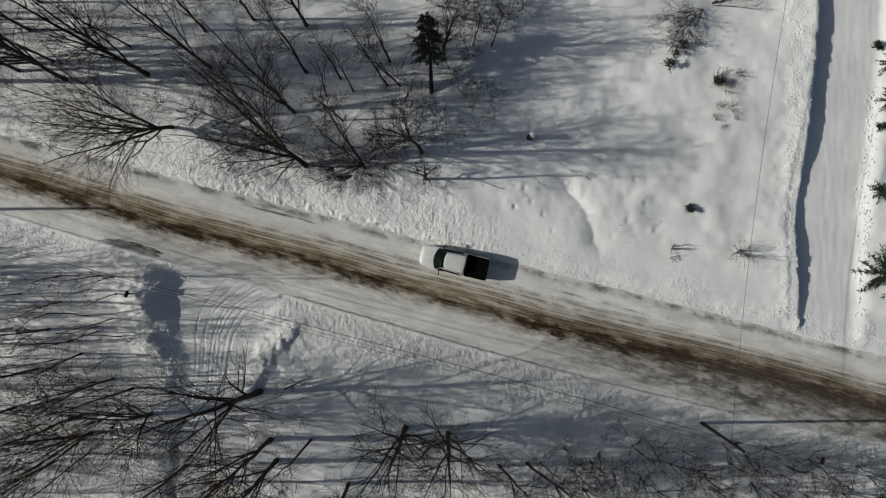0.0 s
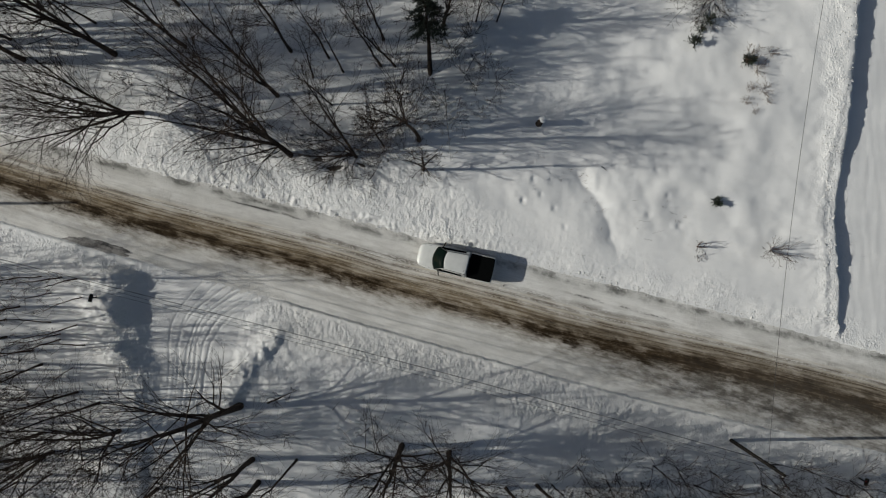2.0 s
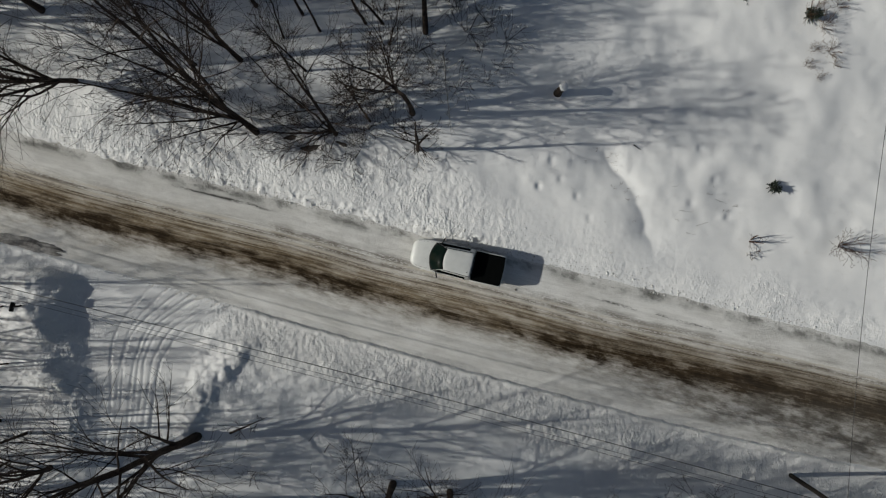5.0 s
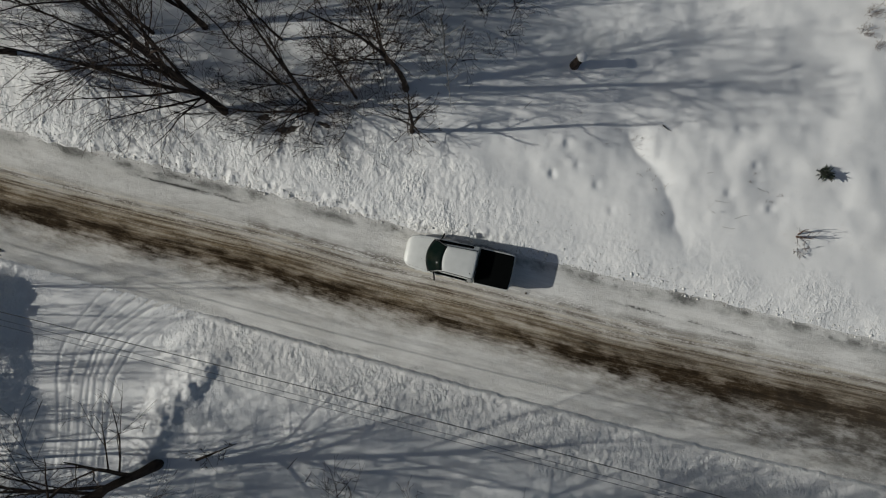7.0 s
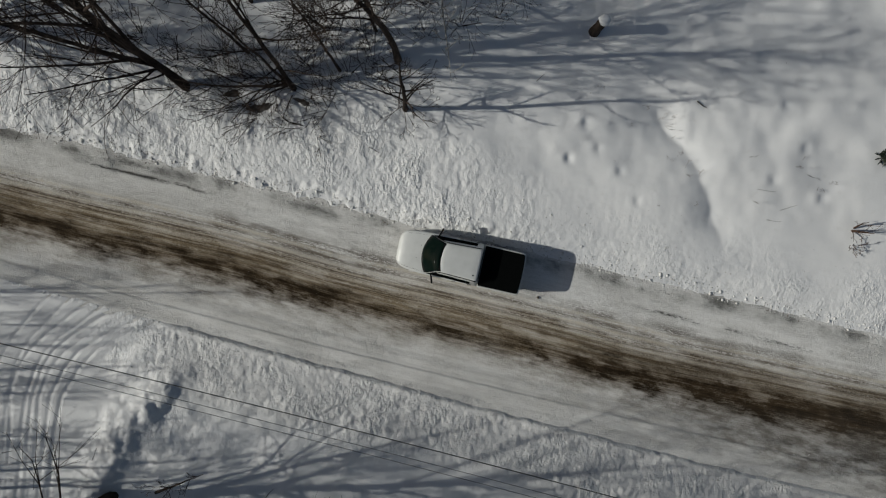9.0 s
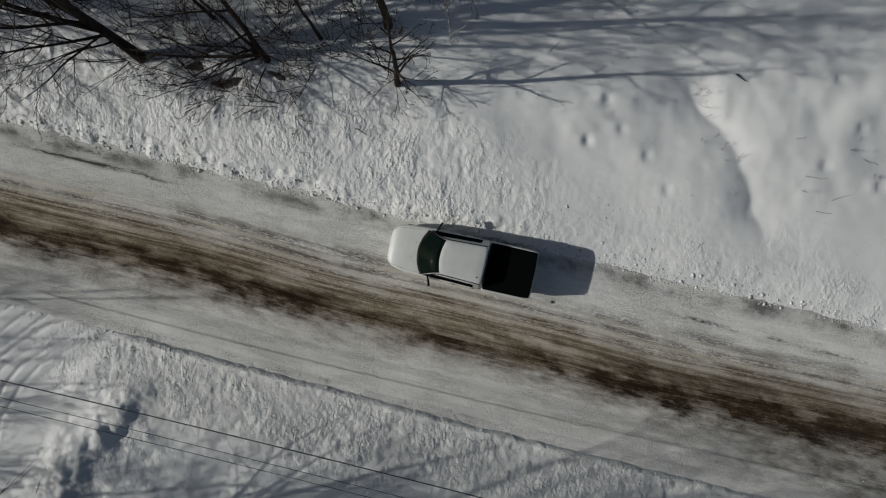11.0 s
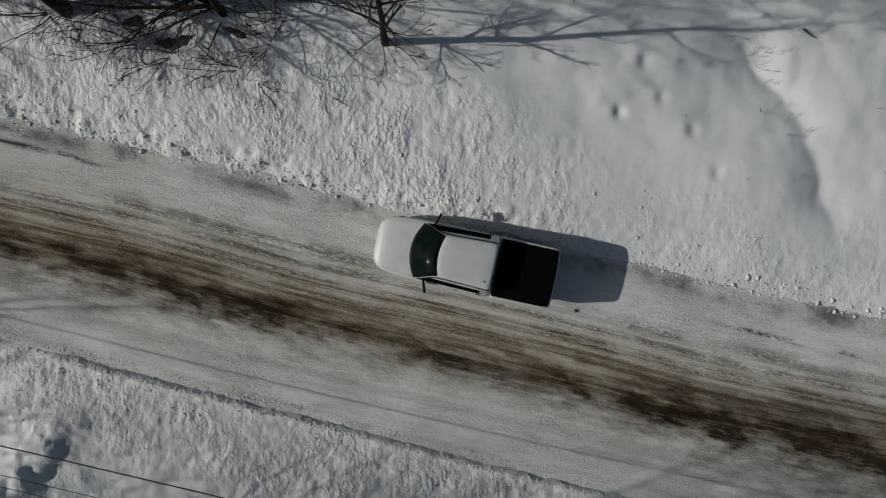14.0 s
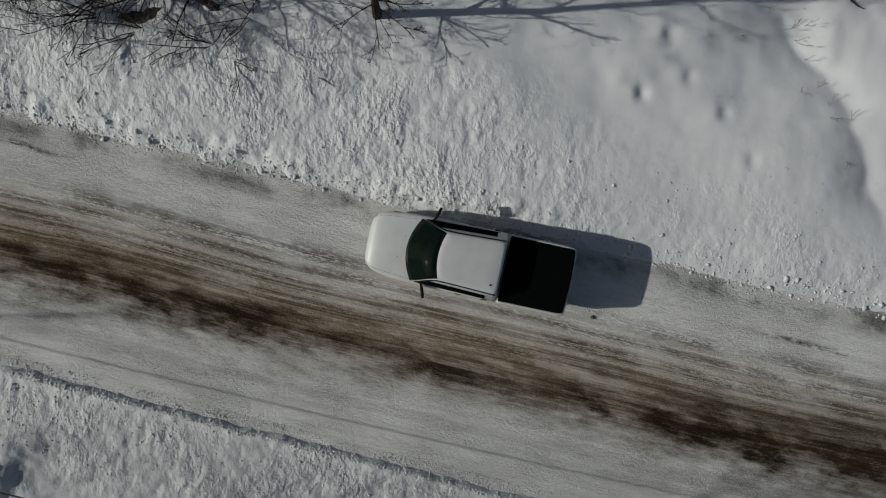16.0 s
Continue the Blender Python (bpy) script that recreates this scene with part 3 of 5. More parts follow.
ru = spaced(-23, 22, 0.08, -45, 45, 0.2, 800)
rx, rv = np.meshgrid(ru, np.linspace(-0.06, 1.06, 105))
ry = lower_edge(rx) + (upper_edge(rx) - lower_edge(rx)) * rv
lane_v = (ry - dark_lane(rx)) * 0.97
rz = 0.012 * wander(rx * 0.25, ry, 0.35, 90, 3) + 0.006 * wander(rx, ry, 0.12, 91, 2) - 0.02 * np.exp(-(lane_v / 0.5) ** 2) - 0.02 * np.exp(-((lane_v - 1.5) / 0.4) ** 2) + 0.015 * np.exp(-((lane_v - 0.8) / 0.3) ** 2)
tagged(sheet("road", rx, ry, rz + step(60, 300, np.hypot(rx, ry)) * 4 * wander(rx, ry, 120, 80, 2), ROAD, np.stack([rx, lane_v, upper_edge(rx) - ry], -1)),
       "snow-packed country road with brown gritty wheel lanes", "road", kind="structure")


def ground_z(x, y):
    return float(relief(np.array([x]), np.array([y]))[0])


# ---- trees ----
def grow(rng, base, way, length, radius, level, out, dense, lift=0.05, wob=1.0, thin=1.0):
    """One branch and all that grows on it; out holds the tubes level by level."""
    k = (7, 5, 3, 2)[level]
    pts, d = [base], way
    for _ in range(k - 1):
        d = d + rng.normal(0, (0.085, 0.11, 0.15, 0.2)[level] * wob, 3) + np.array([0, 0, lift])
        d = d / np.linalg.norm(d)
        pts.append(pts[-1] + d * length / (k - 1))
    pts = np.array(pts)
    s = np.linspace(0, 1, k)
    rad = np.maximum(radius * (1 - 0.80 * s), (0.012, 0.009, 0.0068, 0.0056)[level] * thin)
    out[level].append((pts, rad))
    if level == 3:
        return
    count = max(2, int(dense * (3.0 + length * 1.15, 3.2 + length * 2.0, 1.4 + length * 1.6)[level]))
    for j in range(count):
        q = (0.16, 0.2, 0.25)[level] + (0.80, 0.78, 0.72)[level] * (j + rng.random()) / count
        i = min(int(q * (k - 1)), k - 2)
        at = pts[i] + (pts[i + 1] - pts[i]) * (q * (k - 1) - i)
        axis = (pts[i + 1] - pts[i]) / np.linalg.norm(pts[i + 1] - pts[i])
        side = rng.normal(0, 1, 3)
        side -= axis * (side @ axis)
        side /= np.linalg.norm(side)
        angle = radians(rng.normal((36, 40, 42)[level], 9))
        long_ = length * (0.66 - 0.36 * q) * (0.65 + 0.6 * rng.random())
        grow(rng, at, axis * math.cos(angle) + side * math.sin(angle), long_, max(0.007 * thin, np.interp(q, s, rad) * 0.60), level + 1, out, dense, lift * 0.8, wob, thin)


def branch(rng, name, root, base, way, length, radius, dense, material, lift=0.05, wob=1.0, thin=1.0):
    """A limb with its boughs and twigs, as one part of a tree."""
    out = ([], [], [], [])
    way = np.array(way, float)
    grow(rng, np.array(base, float), way / np.linalg.norm(way), length, radius, 0, out, dense, lift, wob, thin)
    groups = [([p for p, _ in rows], [r for _, r in rows], sides) for rows, sides in zip(out, (6, 4, 3, 3)) if rows]
    v, f = join_tubes(groups)
    return part(name, mesh_of(name, v, f, material), material, root)


def stem_line(rng, height, radius, lean, bend, kink=(0, 0), k=12):
    """The curve and girth of a trunk."""
    s = np.linspace(0, 1, k)
    stem = np.stack([s * 0, s * 0, s * height], 1) + np.array([lean[0], lean[1], 0.0]) * (s[:, None] ** (1 + bend)) + np.array([kink[0], kink[1], 0.0]) * np.sin(math.pi * s[:, None])
    wob = rng.normal(0, 0.008 * height, (k, 3)) * np.minimum(1, s * 4)[:, None]
    wob[:, 2] = 0
    stem += np.cumsum(wob, 0) * 0.5
    stem[0, 2] = -0.4
    rad = radius * (1 - s) ** 0.95 * 0.93 + 0.010
    rad[0] *= 1.3
    return s, stem, rad


def bare_tree(seed, height, radius, lean=(0, 0), limbs=16, clear=0.35, spread=0.30, twiggy=1.0, forks=0, bend=0.0, material=None, label="", steep=1.0, extra=(), kink=(0, 0)):
    """A leafless hardwood: trunk, forked leaders and limbs, each with its boughs and twigs."""
    rng = np.random.default_rng(seed)
    material = material or BARK
    root = tagged(new("bare_tree"), label or "leafless dark-barked hardwood tree standing in the snow", "tree", "roadside trees")
    s, stem, rad = stem_line(rng, height, radius, lean, bend, kink)
    v, f = join_tubes([([stem], [rad], 9)])
    part("trunk", mesh_of("trunk", v, f, material), material, root)

    def at(q):
        return np.array([np.interp(q, s, stem[:, c]) for c in range(3)])
    spin = rng.random() * 6.28
    for i in range(forks):
        q = clear * (0.35 + 0.7 * rng.random())
        spin += 2.4 + rng.normal(0, 0.4)
        way = (stem[-1] - stem[0]) / height + np.array([math.cos(spin), math.sin(spin), 0]) * (0.20 + 0.20 * rng.random()) / steep
        branch(rng, "leader", root, at(q), way, height * (0.62 - 0.4 * q) * (0.8 + 0.4 * rng.random()), np.interp(q, s, rad) * 0.54, twiggy, material, 0.03, 0.7)
    for i in range(limbs):
        q = clear + (0.97 - clear) * ((i + rng.random() * 0.8) / limbs) ** 0.9
        spin += 2.4 + rng.normal(0, 0.4)
        up = (0.75 + 0.8 * q) * steep + rng.normal(0, 0.18)
        size = height * spread * (1.3 - 0.85 * (q - clear) / (1 - clear)) * (0.7 + 0.5 * rng.random())
        branch(rng, "limb", root, at(q), (math.cos(spin), math.sin(spin), up), size, np.interp(q, s, rad) * (0.36 + 0.2 * rng.random()), twiggy, material)
    for q, way, size, girth in extra:
        branch(rng, "limb", root, at(q), way, size, girth, twiggy, material, 0.02)
    return root


def vase_tree(seed, height, stems, cone, lean, radius, label, dense=0.7, bole=1.8):
    """A hardwood whose many straight stems fan out of one foot."""
    rng = np.random.default_rng(seed)
    root = tagged(new("bare_tree"), label, "tree", "roadside trees")
    foot = np.array([[0, 0, -0.4], [lean[0] * 0.3, lean[1] * 0.3, 0.3], [lean[0] * 0.55 * bole, lean[1] * 0.55 * bole, 0.55 * bole], [lean[0] * bole, lean[1] * bole, bole]])
    v, f = join_tubes([([foot], [np.array([2.4, 2.0, 1.7, 0.9]) * radius], 9)])
    part("trunk", mesh_of("trunk", v, f, BARK), BARK, root)
    for i in range(stems):
        a = 2.4 * i + rng.normal(0, 0.3)
        tilt = radians(cone) * math.sqrt((i + 0.5) / stems) * (0.85 + 0.3 * rng.random())
        way = np.array([math.sin(tilt) * math.cos(a) + lean[0], math.sin(tilt) * math.sin(a) + lean[1], math.cos(tilt)])
        q = (0.25 + 0.7 * rng.random()) * bole
        base = [np.interp(q, foot[:, 2], foot[:, c]) for c in range(3)]
        branch(rng, "stem", root, base, way, height * (0.6 + 0.4 * rng.random()), radius * (0.7 + 0.5 * rng.random()), dense, BARK, 0.03, 0.85)
    return root


def shrub(seed, height, stems=6, spread=0.5, radius=0.018, material=None, name="shrub", label="", group="roadside shrubs", twiggy=1.0):
    """A leafless bush: several stems from one foot, each with its twigs."""
    rng = np.random.default_rng(seed)
    material = material or BARK
    root = tagged(new(name), label or "leafless dark twiggy shrub poking out of the snow", "shrub", group)
    for i in range(stems):
        a = i * 6.283 / stems + rng.normal(0, 0.4)
        way = np.array([math.cos(a) * spread, math.sin(a) * spread, 1.0]) * (0.6 + 0.5 * rng.random())
        branch(rng, "stem", root, (math.cos(a) * 0.06, math.sin(a) * 0.06, -0.15), way, height * np.linalg.norm(way), radius, 0.55 * twiggy, material, 0.03, 1.2, min(1.0, radius / 0.012))
    return root


def plant(thing, x, y, turn=0.0, size=1.0, z=None):
    thing.matrix_basis = pose(x, y, ground_z(x, y) if z is None else z, 0, 0, turn) @ Matrix.Scale(size, 4)
    return thing


def conifer(seed, height, crown0, radius, trunk_radius, label, name="pine_tree", group="evergreens", dense=1.0, bushy=1.0):
    """An evergreen: trunk, boughs and a crown of many small needle tufts."""
    rng = np.random.default_rng(seed)
    root = tagged(new(name), label, "tree", group)
    s = np.linspace(0, 1, 8)
    stem = np.stack([0.12 * np.sin(s * 3), 0.1 * np.sin(s * 2 + 1), s * height], 1)
    stem[0, 2] = -0.3
    v, f = join_tubes([([stem], [trunk_radius * (1 - 0.9 * s) + 0.01], 8)])
    part("trunk", mesh_of("trunk", v, f, BARK), BARK, root)
    boughs, brad, tufts, trad = [], [], [], []
    n = int((26 + (height - crown0) * 9) * bushy)
    for i in range(n):
        q = rng.random()
        z = crown0 + (height - crown0) * q
        a = rng.random() * 6.283
        out = radius * (1 - q) ** 0.6 * (0.55 + 0.6 * rng.random()) + 0.15
        at = np.array([np.interp(z, stem[:, 2], stem[:, 0]), np.interp(z, stem[:, 2], stem[:, 1]), z])
        way = np.array([math.cos(a), math.sin(a), 0.10 - 0.25 * rng.random()])
        line = at + way * out * np.linspace(0, 1, 4)[:, None] + np.array([0, 0, -0.15 * out]) * (np.linspace(0, 1, 4)[:, None] ** 2)
        boughs.append(line)
        brad.append([0.022, 0.016, 0.01, 0.004])
        for _ in range(int((14 + out * 16) * dense)):
            e = 0.2 + 0.8 * rng.random()
            b = np.array([np.interp(e, np.linspace(0, 1, 4), line[:, c]) for c in range(3)])
            w = way * 0.7 + rng.normal(0, 0.6, 3) + np.array([0, 0, 0.25])
            w /= np.linalg.norm(w)
            t = 0.14 + 0.2 * rng.random()
            tufts.append(np.array([b, b + w * t * 0.5, b + w * t]))
            trad.append([0.012, 0.03, 0.004])
    for line, girth in zip(boughs, brad):
        v, f = join_tubes([([line], [girth], 4)])
        part("bough", mesh_of("bough", v, f, BARK), BARK, root)
    v, f = join_tubes([(tufts, trad, 3)])
    part("crown", mesh_of("crown", v, f, NEEDLE), NEEDLE, root, "dark green needle crown")
    return root


# the trees one can tell apart, each at its foot: x, y, height, trunk radius, lean of the top, limbs, clear stem, spread
TREES_A = [
    (-11.5, 15.0, 13.5, 0.12, (-1.2, 2.0), 14, 0.3, 0.24),
    (-15.3, 11.3, 13, 0.09, (-2.2, 2.0), 11, 0.4, 0.22), (-31.9, 14.4, 17, 0.18, (-0.6, 1.0), 16, 0.4, 0.27),
    (-38.2, 14.3, 17, 0.2, (-0.5, -0.5), 16, 0.4, 0.27), (-7.5, 13.4, 9, 0.08, (-0.6, 1.0), 8, 0.5, 0.2),
    (-8.6, 14.5, 10, 0.09, (-0.5, 0.8), 9, 0.5, 0.2), (-4.4, 15.9, 11, 0.10, (-1.0, 1.0), 10, 0.5, 0.2),
]
TREES_B = [
    (-3.5, 13.9, 9, 0.09, (-2.6, 0.6), 9, 0.45, 0.2), (-4.6, 13.9, 10, 0.09, (-2.0, 1.6), 9, 0.45, 0.2),
    (0.1, 17.0, 9, 0.15, (1.0, 0.5), 14, 0.3, 0.28), (2.6, 17.3, 8, 0.06, (0.5, 0.5), 8, 0.3, 0.25),
    (4.2, 17.3, 8, 0.06, (0.6, 0.4), 8, 0.3, 0.25), (-15.6, -12.2, 17, 0.27, (-3.2, 1.0), 17, 0.26, 0.36),
    (-14.6, -16.3, 18, 0.20, (-1.0, 0.8), 16, 0.35, 0.3), (-14.2, -18.1, 18, 0.20, (-0.5, 0.0), 16, 0.4, 0.28),
]
TREES_C = [
    (4.8, -18.5, 13, 0.12, (3.0, 0.3), 12, 0.35, 0.25), (7.2, -18.3, 13, 0.13, (3.2, 0.4), 12, 0.35, 0.25),
    (-11.2, -16.3, 13, 0.10, (-1.4, -0.4), 11, 0.4, 0.24), (-28.1, -11.1, 14, 0.09, (0.0, 0.8), 11, 0.35, 0.23),
    (-26.4, -11.9, 15, 0.095, (-0.4, 0.8), 11, 0.35, 0.23), (-30.8, -14.2, 17, 0.105, (0.0, 0.6), 14, 0.35, 0.25),
    (-30.8, -8.9, 9, 0.09, (0.3, -0.5), 9, 0.35, 0.22), (-33.5, -6.8, 8, 0.08, (-0.4, 0.3), 8, 0.3, 0.22),
]
TREES_D = [
    (-34.5, -10.2, 10, 0.10, (-0.4, 0.3), 9, 0.3, 0.22),
]
for n, (x, y, h, r, lean, limbs, clear, spread) in enumerate(TREES_A + TREES_B + TREES_C + TREES_D):
    near = r > 0.21
    low = ((0.3, (-0.9, 0.25, 0.6), 7.5, 0.10), (0.22, (-0.6, -0.8, 0.8), 7.5, 0.10)) if near else ()
    plant(bare_tree(100 + n, h, r, lean, limbs, clear, spread * 1.1, 0.62 if near or r > 0.14 else 0.75, 3 if near else (4 if r > 0.145 else 1),
                    label="tall leafless tree with a thick dark trunk and forked limbs" if near else
                    "leafless tree leaning out from the snowy roadside" if abs(lean[0]) + abs(lean[1]) > 2.5 else
                    "slender leafless young tree at the edge of the woods" if r < 0.105 else
                    "many-stemmed leafless tree with fanning dark branches" if r > 0.145 else
                    "straight leafless dark-barked tree standing in the snow", steep=0.95 if near else 1.4, extra=low), x, y)
# the trees that fan out of one foot
FANNED = "many-stemmed leafless tree with fanning dark branches"
plant(bare_tree(62, 19.0, 0.20, (-4.2, 4.8), 15, 0.26, 0.27, 0.62, 3, label="tall leafless tree with low limbs reaching over the bank", steep=1.25,
                extra=((0.10, (-0.95, -0.55, 0.75), 5.5, 0.07), (0.13, (-1.0, -0.05, 0.8), 6.5, 0.08), (0.11, (-0.5, -0.8, 0.7), 4.2, 0.055), (0.16, (-0.8, 0.5, 0.9), 6.0, 0.075), (0.15, (-1.0, -0.35, 0.9), 6.5, 0.075), (0.08, (-0.3, -0.6, 0.9), 4.0, 0.05), (0.11, (-0.78, 0.12, 1.0), 11.0, 0.10), (0.14, (-0.55, 0.38, 1.0), 11.5, 0.10))), -11.5, 7.05)
plant(vase_tree(57, 11.5, 12, 34, (-0.50, -0.24), 0.085, FANNED, 0.72, 3.2), -22.8, 10.4)
plant(bare_tree(63, 16.0, 0.15, (-3.2, 2.8), 9, 0.25, 0.26, 0.6, 4, label=FANNED, steep=1.6), -12.5, 11.6)
plant(bare_tree(64, 18.0, 0.20, (-3.6, 1.6), 13, 0.25, 0.28, 0.62, 4, label=FANNED, steep=1.4), -24.9, 14.8)
plant(bare_tree(65, 16.0, 0.14, (-3.0, 2.2), 11, 0.3, 0.26, 0.6, 3, label=FANNED, steep=1.5), -19.6, 15.4)
plant(vase_tree(59, 15.0, 8, 25, (-0.05, 0.0), 0.09, FANNED, 0.5), -34.5, 15.8)
plant(bare_tree(66, 14.5, 0.22, (-0.9, -0.4), 19, 0.16, 0.36, 0.80, 2, label="spreading leafless tree with a dark forked trunk", steep=0.75), -3.1, -15.2)
plant(bare_tree(67, 14.5, 0.20, (-0.2, -0.4), 18, 0.18, 0.35, 0.80, 2, label="spreading leafless tree with a dark forked trunk", steep=0.75), 0.5, -15.8)
plant(vase_tree(68, 14.0, 7, 26, (-0.12, 0.08), 0.085, FANNED, 0.6), -24.7, -14.0)
plant(vase_tree(69, 14.0, 8, 26, (-0.08, 0.06), 0.08, FANNED, 0.6), -30.0, -15.7)
# the bent tree and the pale sapling that bows towards the road
plant(bare_tree(71, 12.5, 0.17, (-3.4, 0.3), 18, 0.42, 0.27, 0.85, 1, 1.5, label="crooked leafless tree with a bent dark trunk"), -1.73, 8.22)
# upright stems added for the long shadows they lay over the drifts
for n, (x, y, h, lean) in enumerate(((-4.4, 7.75, 11.0, (-0.3, 0.2)), (-2.7, 9.5, 10.0, (-0.5, 0.6)), (-6.9, 7.25, 11.5, (-0.4, 0.1)), (-8.6, 8.6, 11.5, (-0.6, 0.4)))):
    plant(bare_tree(77 + n, h, 0.07, lean, 8, 0.45, 0.2, 0.6, 0, label="slender leafless young tree at the edge of the woods", steep=1.5), x, y)
plant(bare_tree(72, 5.8, 0.06, (0.4, -6.3), 12, 0.3, 0.24, 0.7, 0, 0.3, PALE_BARK, "slender pale-barked sapling bowed over the snow"), 0.2, 12.1)
plant(bare_tree(75, 11.0, 0.12, (-2.2, 3.9), 15, 0.26, 0.28, 0.85, 1, label="slender leaning tree with low boughs over the bank", steep=1.3,
                extra=((0.055, (-1.0, 0.02, 0.16), 5.4, 0.085), (0.05, (-0.9, -0.4, 0.25), 3.6, 0.05), (0.08, (-0.7, -0.2, 0.6), 4.0, 0.05), (0.07, (0.8, -0.5, 0.3), 2.4, 0.03), (0.10, (-0.3, -0.7, 0.8), 3.6, 0.04), (0.14, (0.6, -0.4, 0.8), 3.6, 0.04), (0.16, (-0.6, -0.5, 0.9), 4.0, 0.04), (0.04, (-0.9, 0.2, 0.5), 3.0, 0.05), (0.02, (-0.5, -0.9, 0.4), 2.0, 0.035))), -6.5, 6.85)
plant(bare_tree(73, 8.6, 0.12, (0.15, 0.3), 17, 0.10, 0.19, 0.8, 0, steep=0.7, label="dark young tree with short drooping lower twigs",
                extra=((0.10, (0.5, -0.8, 0.1), 1.5, 0.022), (0.12, (-0.7, -0.6, 0.2), 1.4, 0.02), (0.14, (0.9, -0.2, 0.3), 1.6, 0.022), (0.16, (-0.9, 0.3, 0.4), 1.5, 0.02), (0.11, (-0.1, -1.0, 0.0), 1.3, 0.02), (0.18, (0.6, 0.7, 0.4), 1.4, 0.02))), -1.42, 5.95)
plant(bare_tree(74, 1.9, 0.085, (3.0, 1.5), 8, 0.25, 0.75, 0.7, 0, 0.2, label="small dark sapling bowed low over the snow"), -13.6, -12.0)


def fan(seed, x, y, z, reach, stems, toward, width, rise, radius, label="dark brush fanning low over the snowbank"):
    """A low bush whose stems all lean one way."""
    r = np.random.default_rng(seed)
    root = tagged(new("leaning_brush"), label, "shrub", "roadside shrubs")
    for i in range(stems):
        a = radians(toward + width * ((i + 0.5) / stems - 0.5) + r.normal(0, 5))
        way = np.array([math.cos(a), math.sin(a), rise + r.normal(0, 0.08)])
        branch(r, "stem", root, (0, 0, -0.1), way, reach * (0.7 + 0.5 * r.random()), radius, 0.7, BARK, -0.01, 1.3)
    root.matrix_basis = pose(x, y, ground_z(x, y) + z)


fan(81, -8.1, 5.7, 0, 2.6, 4, 175, 60, 0.45, 0.022)
fan(82, -5.9, 5.2, 0, 1.7, 3, 175, 70, 0.35, 0.012, "thin twigs fanning out of the snowbank")
fan(83, -5.6, 5.0, 0, 1.3, 2, -60, 50, 0.25, 0.010, "thin twigs fanning out of the snowbank")
fan(84, -9.3, 6.1, 0, 3.0, 4, 170, 70, 0.6, 0.024)
fan(85, -12.0, 7.1, 0, 3.0, 3, 205, 70, 0.4, 0.024)
fan(86, -14.9, 8.4, 0, 3.6, 3, 212, 70, 0.4, 0.026)
fan(87, -7.6, 7.0, 0, 3.0, 4, 120, 120, 1.0, 0.022)
fan(88, -4.6, 6.9, 0, 2.4, 5, 190, 120, 0.7, 0.016)
fan(90, -3.0, 7.2, 0, 2.0, 5, 90, 240, 0.6, 0.014)
fan(92, -5.0, 6.0, 0, 2.2, 5, 160, 220, 0.8, 0.014, "thin twigs fanning out of the snowbank")

# the woods behind: a few kinds of trees, repeated
kinds = [plant(bare_tree(200 + i, 14 + 0.8 * i, 0.10 + 0.012 * i, (0.6 * (i % 3) - 0.6, 0.5 * (i % 2)), 10, 0.30, 0.28, 0.48, 2, steep=1.5), x, y)
         for i, (x, y) in enumerate(((-44.5, 21.5), (-20.0, 18.5), (-28.5, 17.0), (-35.0, 18.6), (-30.0, 24.8)))]
# those beyond x = -42 stand out of view, added to shade the snow
FAR_TREES_A = [
    (-26.4, 17.2), (-34.0, 21.0), (-16.0, 19.5), (-11.5, 19.0),
    (-24.0, 21.5), (-40.0, 19.5), (-29, 23.5), (-37, 23),
    (-45.0, 16.0), (-48.0, 20.0), (-43.0, 24.0), (-52, 14), (-57, 18), (-21.0, 26.0), (-34, 28), (-33.0, -17.5), (-22.0, -18.6),
    (-36.5, -13.5), (-19.0, -20.0), (-8.0, -20.0), (-25.0, -21.5), (-44.0, -16.5), (-40.0, -21.0),
    (-48.0, -21.0), (-5.5, -22.5), (2.5, -22.0), (10.0, -22.5), (-12.5, -23.0), (-60, -14), (-57, -19), (-33.0, 16.0),
    (-22.4, 24.0), (16.0, -24.0), (-51, 11),
]
# mostly unseen trees, added for the shade they cast into view
FAR_TREES_B = [
    (-60, 12), (-58, 22), (-52, 24), (-46, 28), (-49, 18), (-63, 16), (-40, 27), (-24.5, 23.2),
    (-36.0, 15.2), (-50, -1.6), (-52.5, -4.2), (-48.5, -5.8), (-56, -2.4), (-47, -10.5), (-52, -12), (-58, -10), (-50, -16), (-45, -19),
    (-55, -22), (-62, -18), (22.0, -25.0), (30, -26), (-45.5, -4.6), (-44.5, -8.2), (-47.0, -2.4), (-46.5, -7.0), (-43.8, -11.8),
]
rng = random.Random(4)
for n, (x, y) in enumerate(FAR_TREES_A + FAR_TREES_B):
    kind = kinds[n % len(kinds)]
    copy_thing(kind, pose(x, y, ground_z(x, y), 0, 0, rng.uniform(0, 360)) @ Matrix.Scale(rng.uniform(0.85, 1.1), 4))

# small trees added to shade the drifts on their right
for x, y, s, turn in ((-8.4, 10.9, 0.62, 40), (-5.1, 9.7, 0.52, 130), (-3.2, 12.6, 0.55, 250), (-9.8, 13.0, 0.6, 310)):
    copy_thing(kinds[1], pose(x, y, ground_z(x, y), -6, -4, turn) @ Matrix.Scale(s, 4))

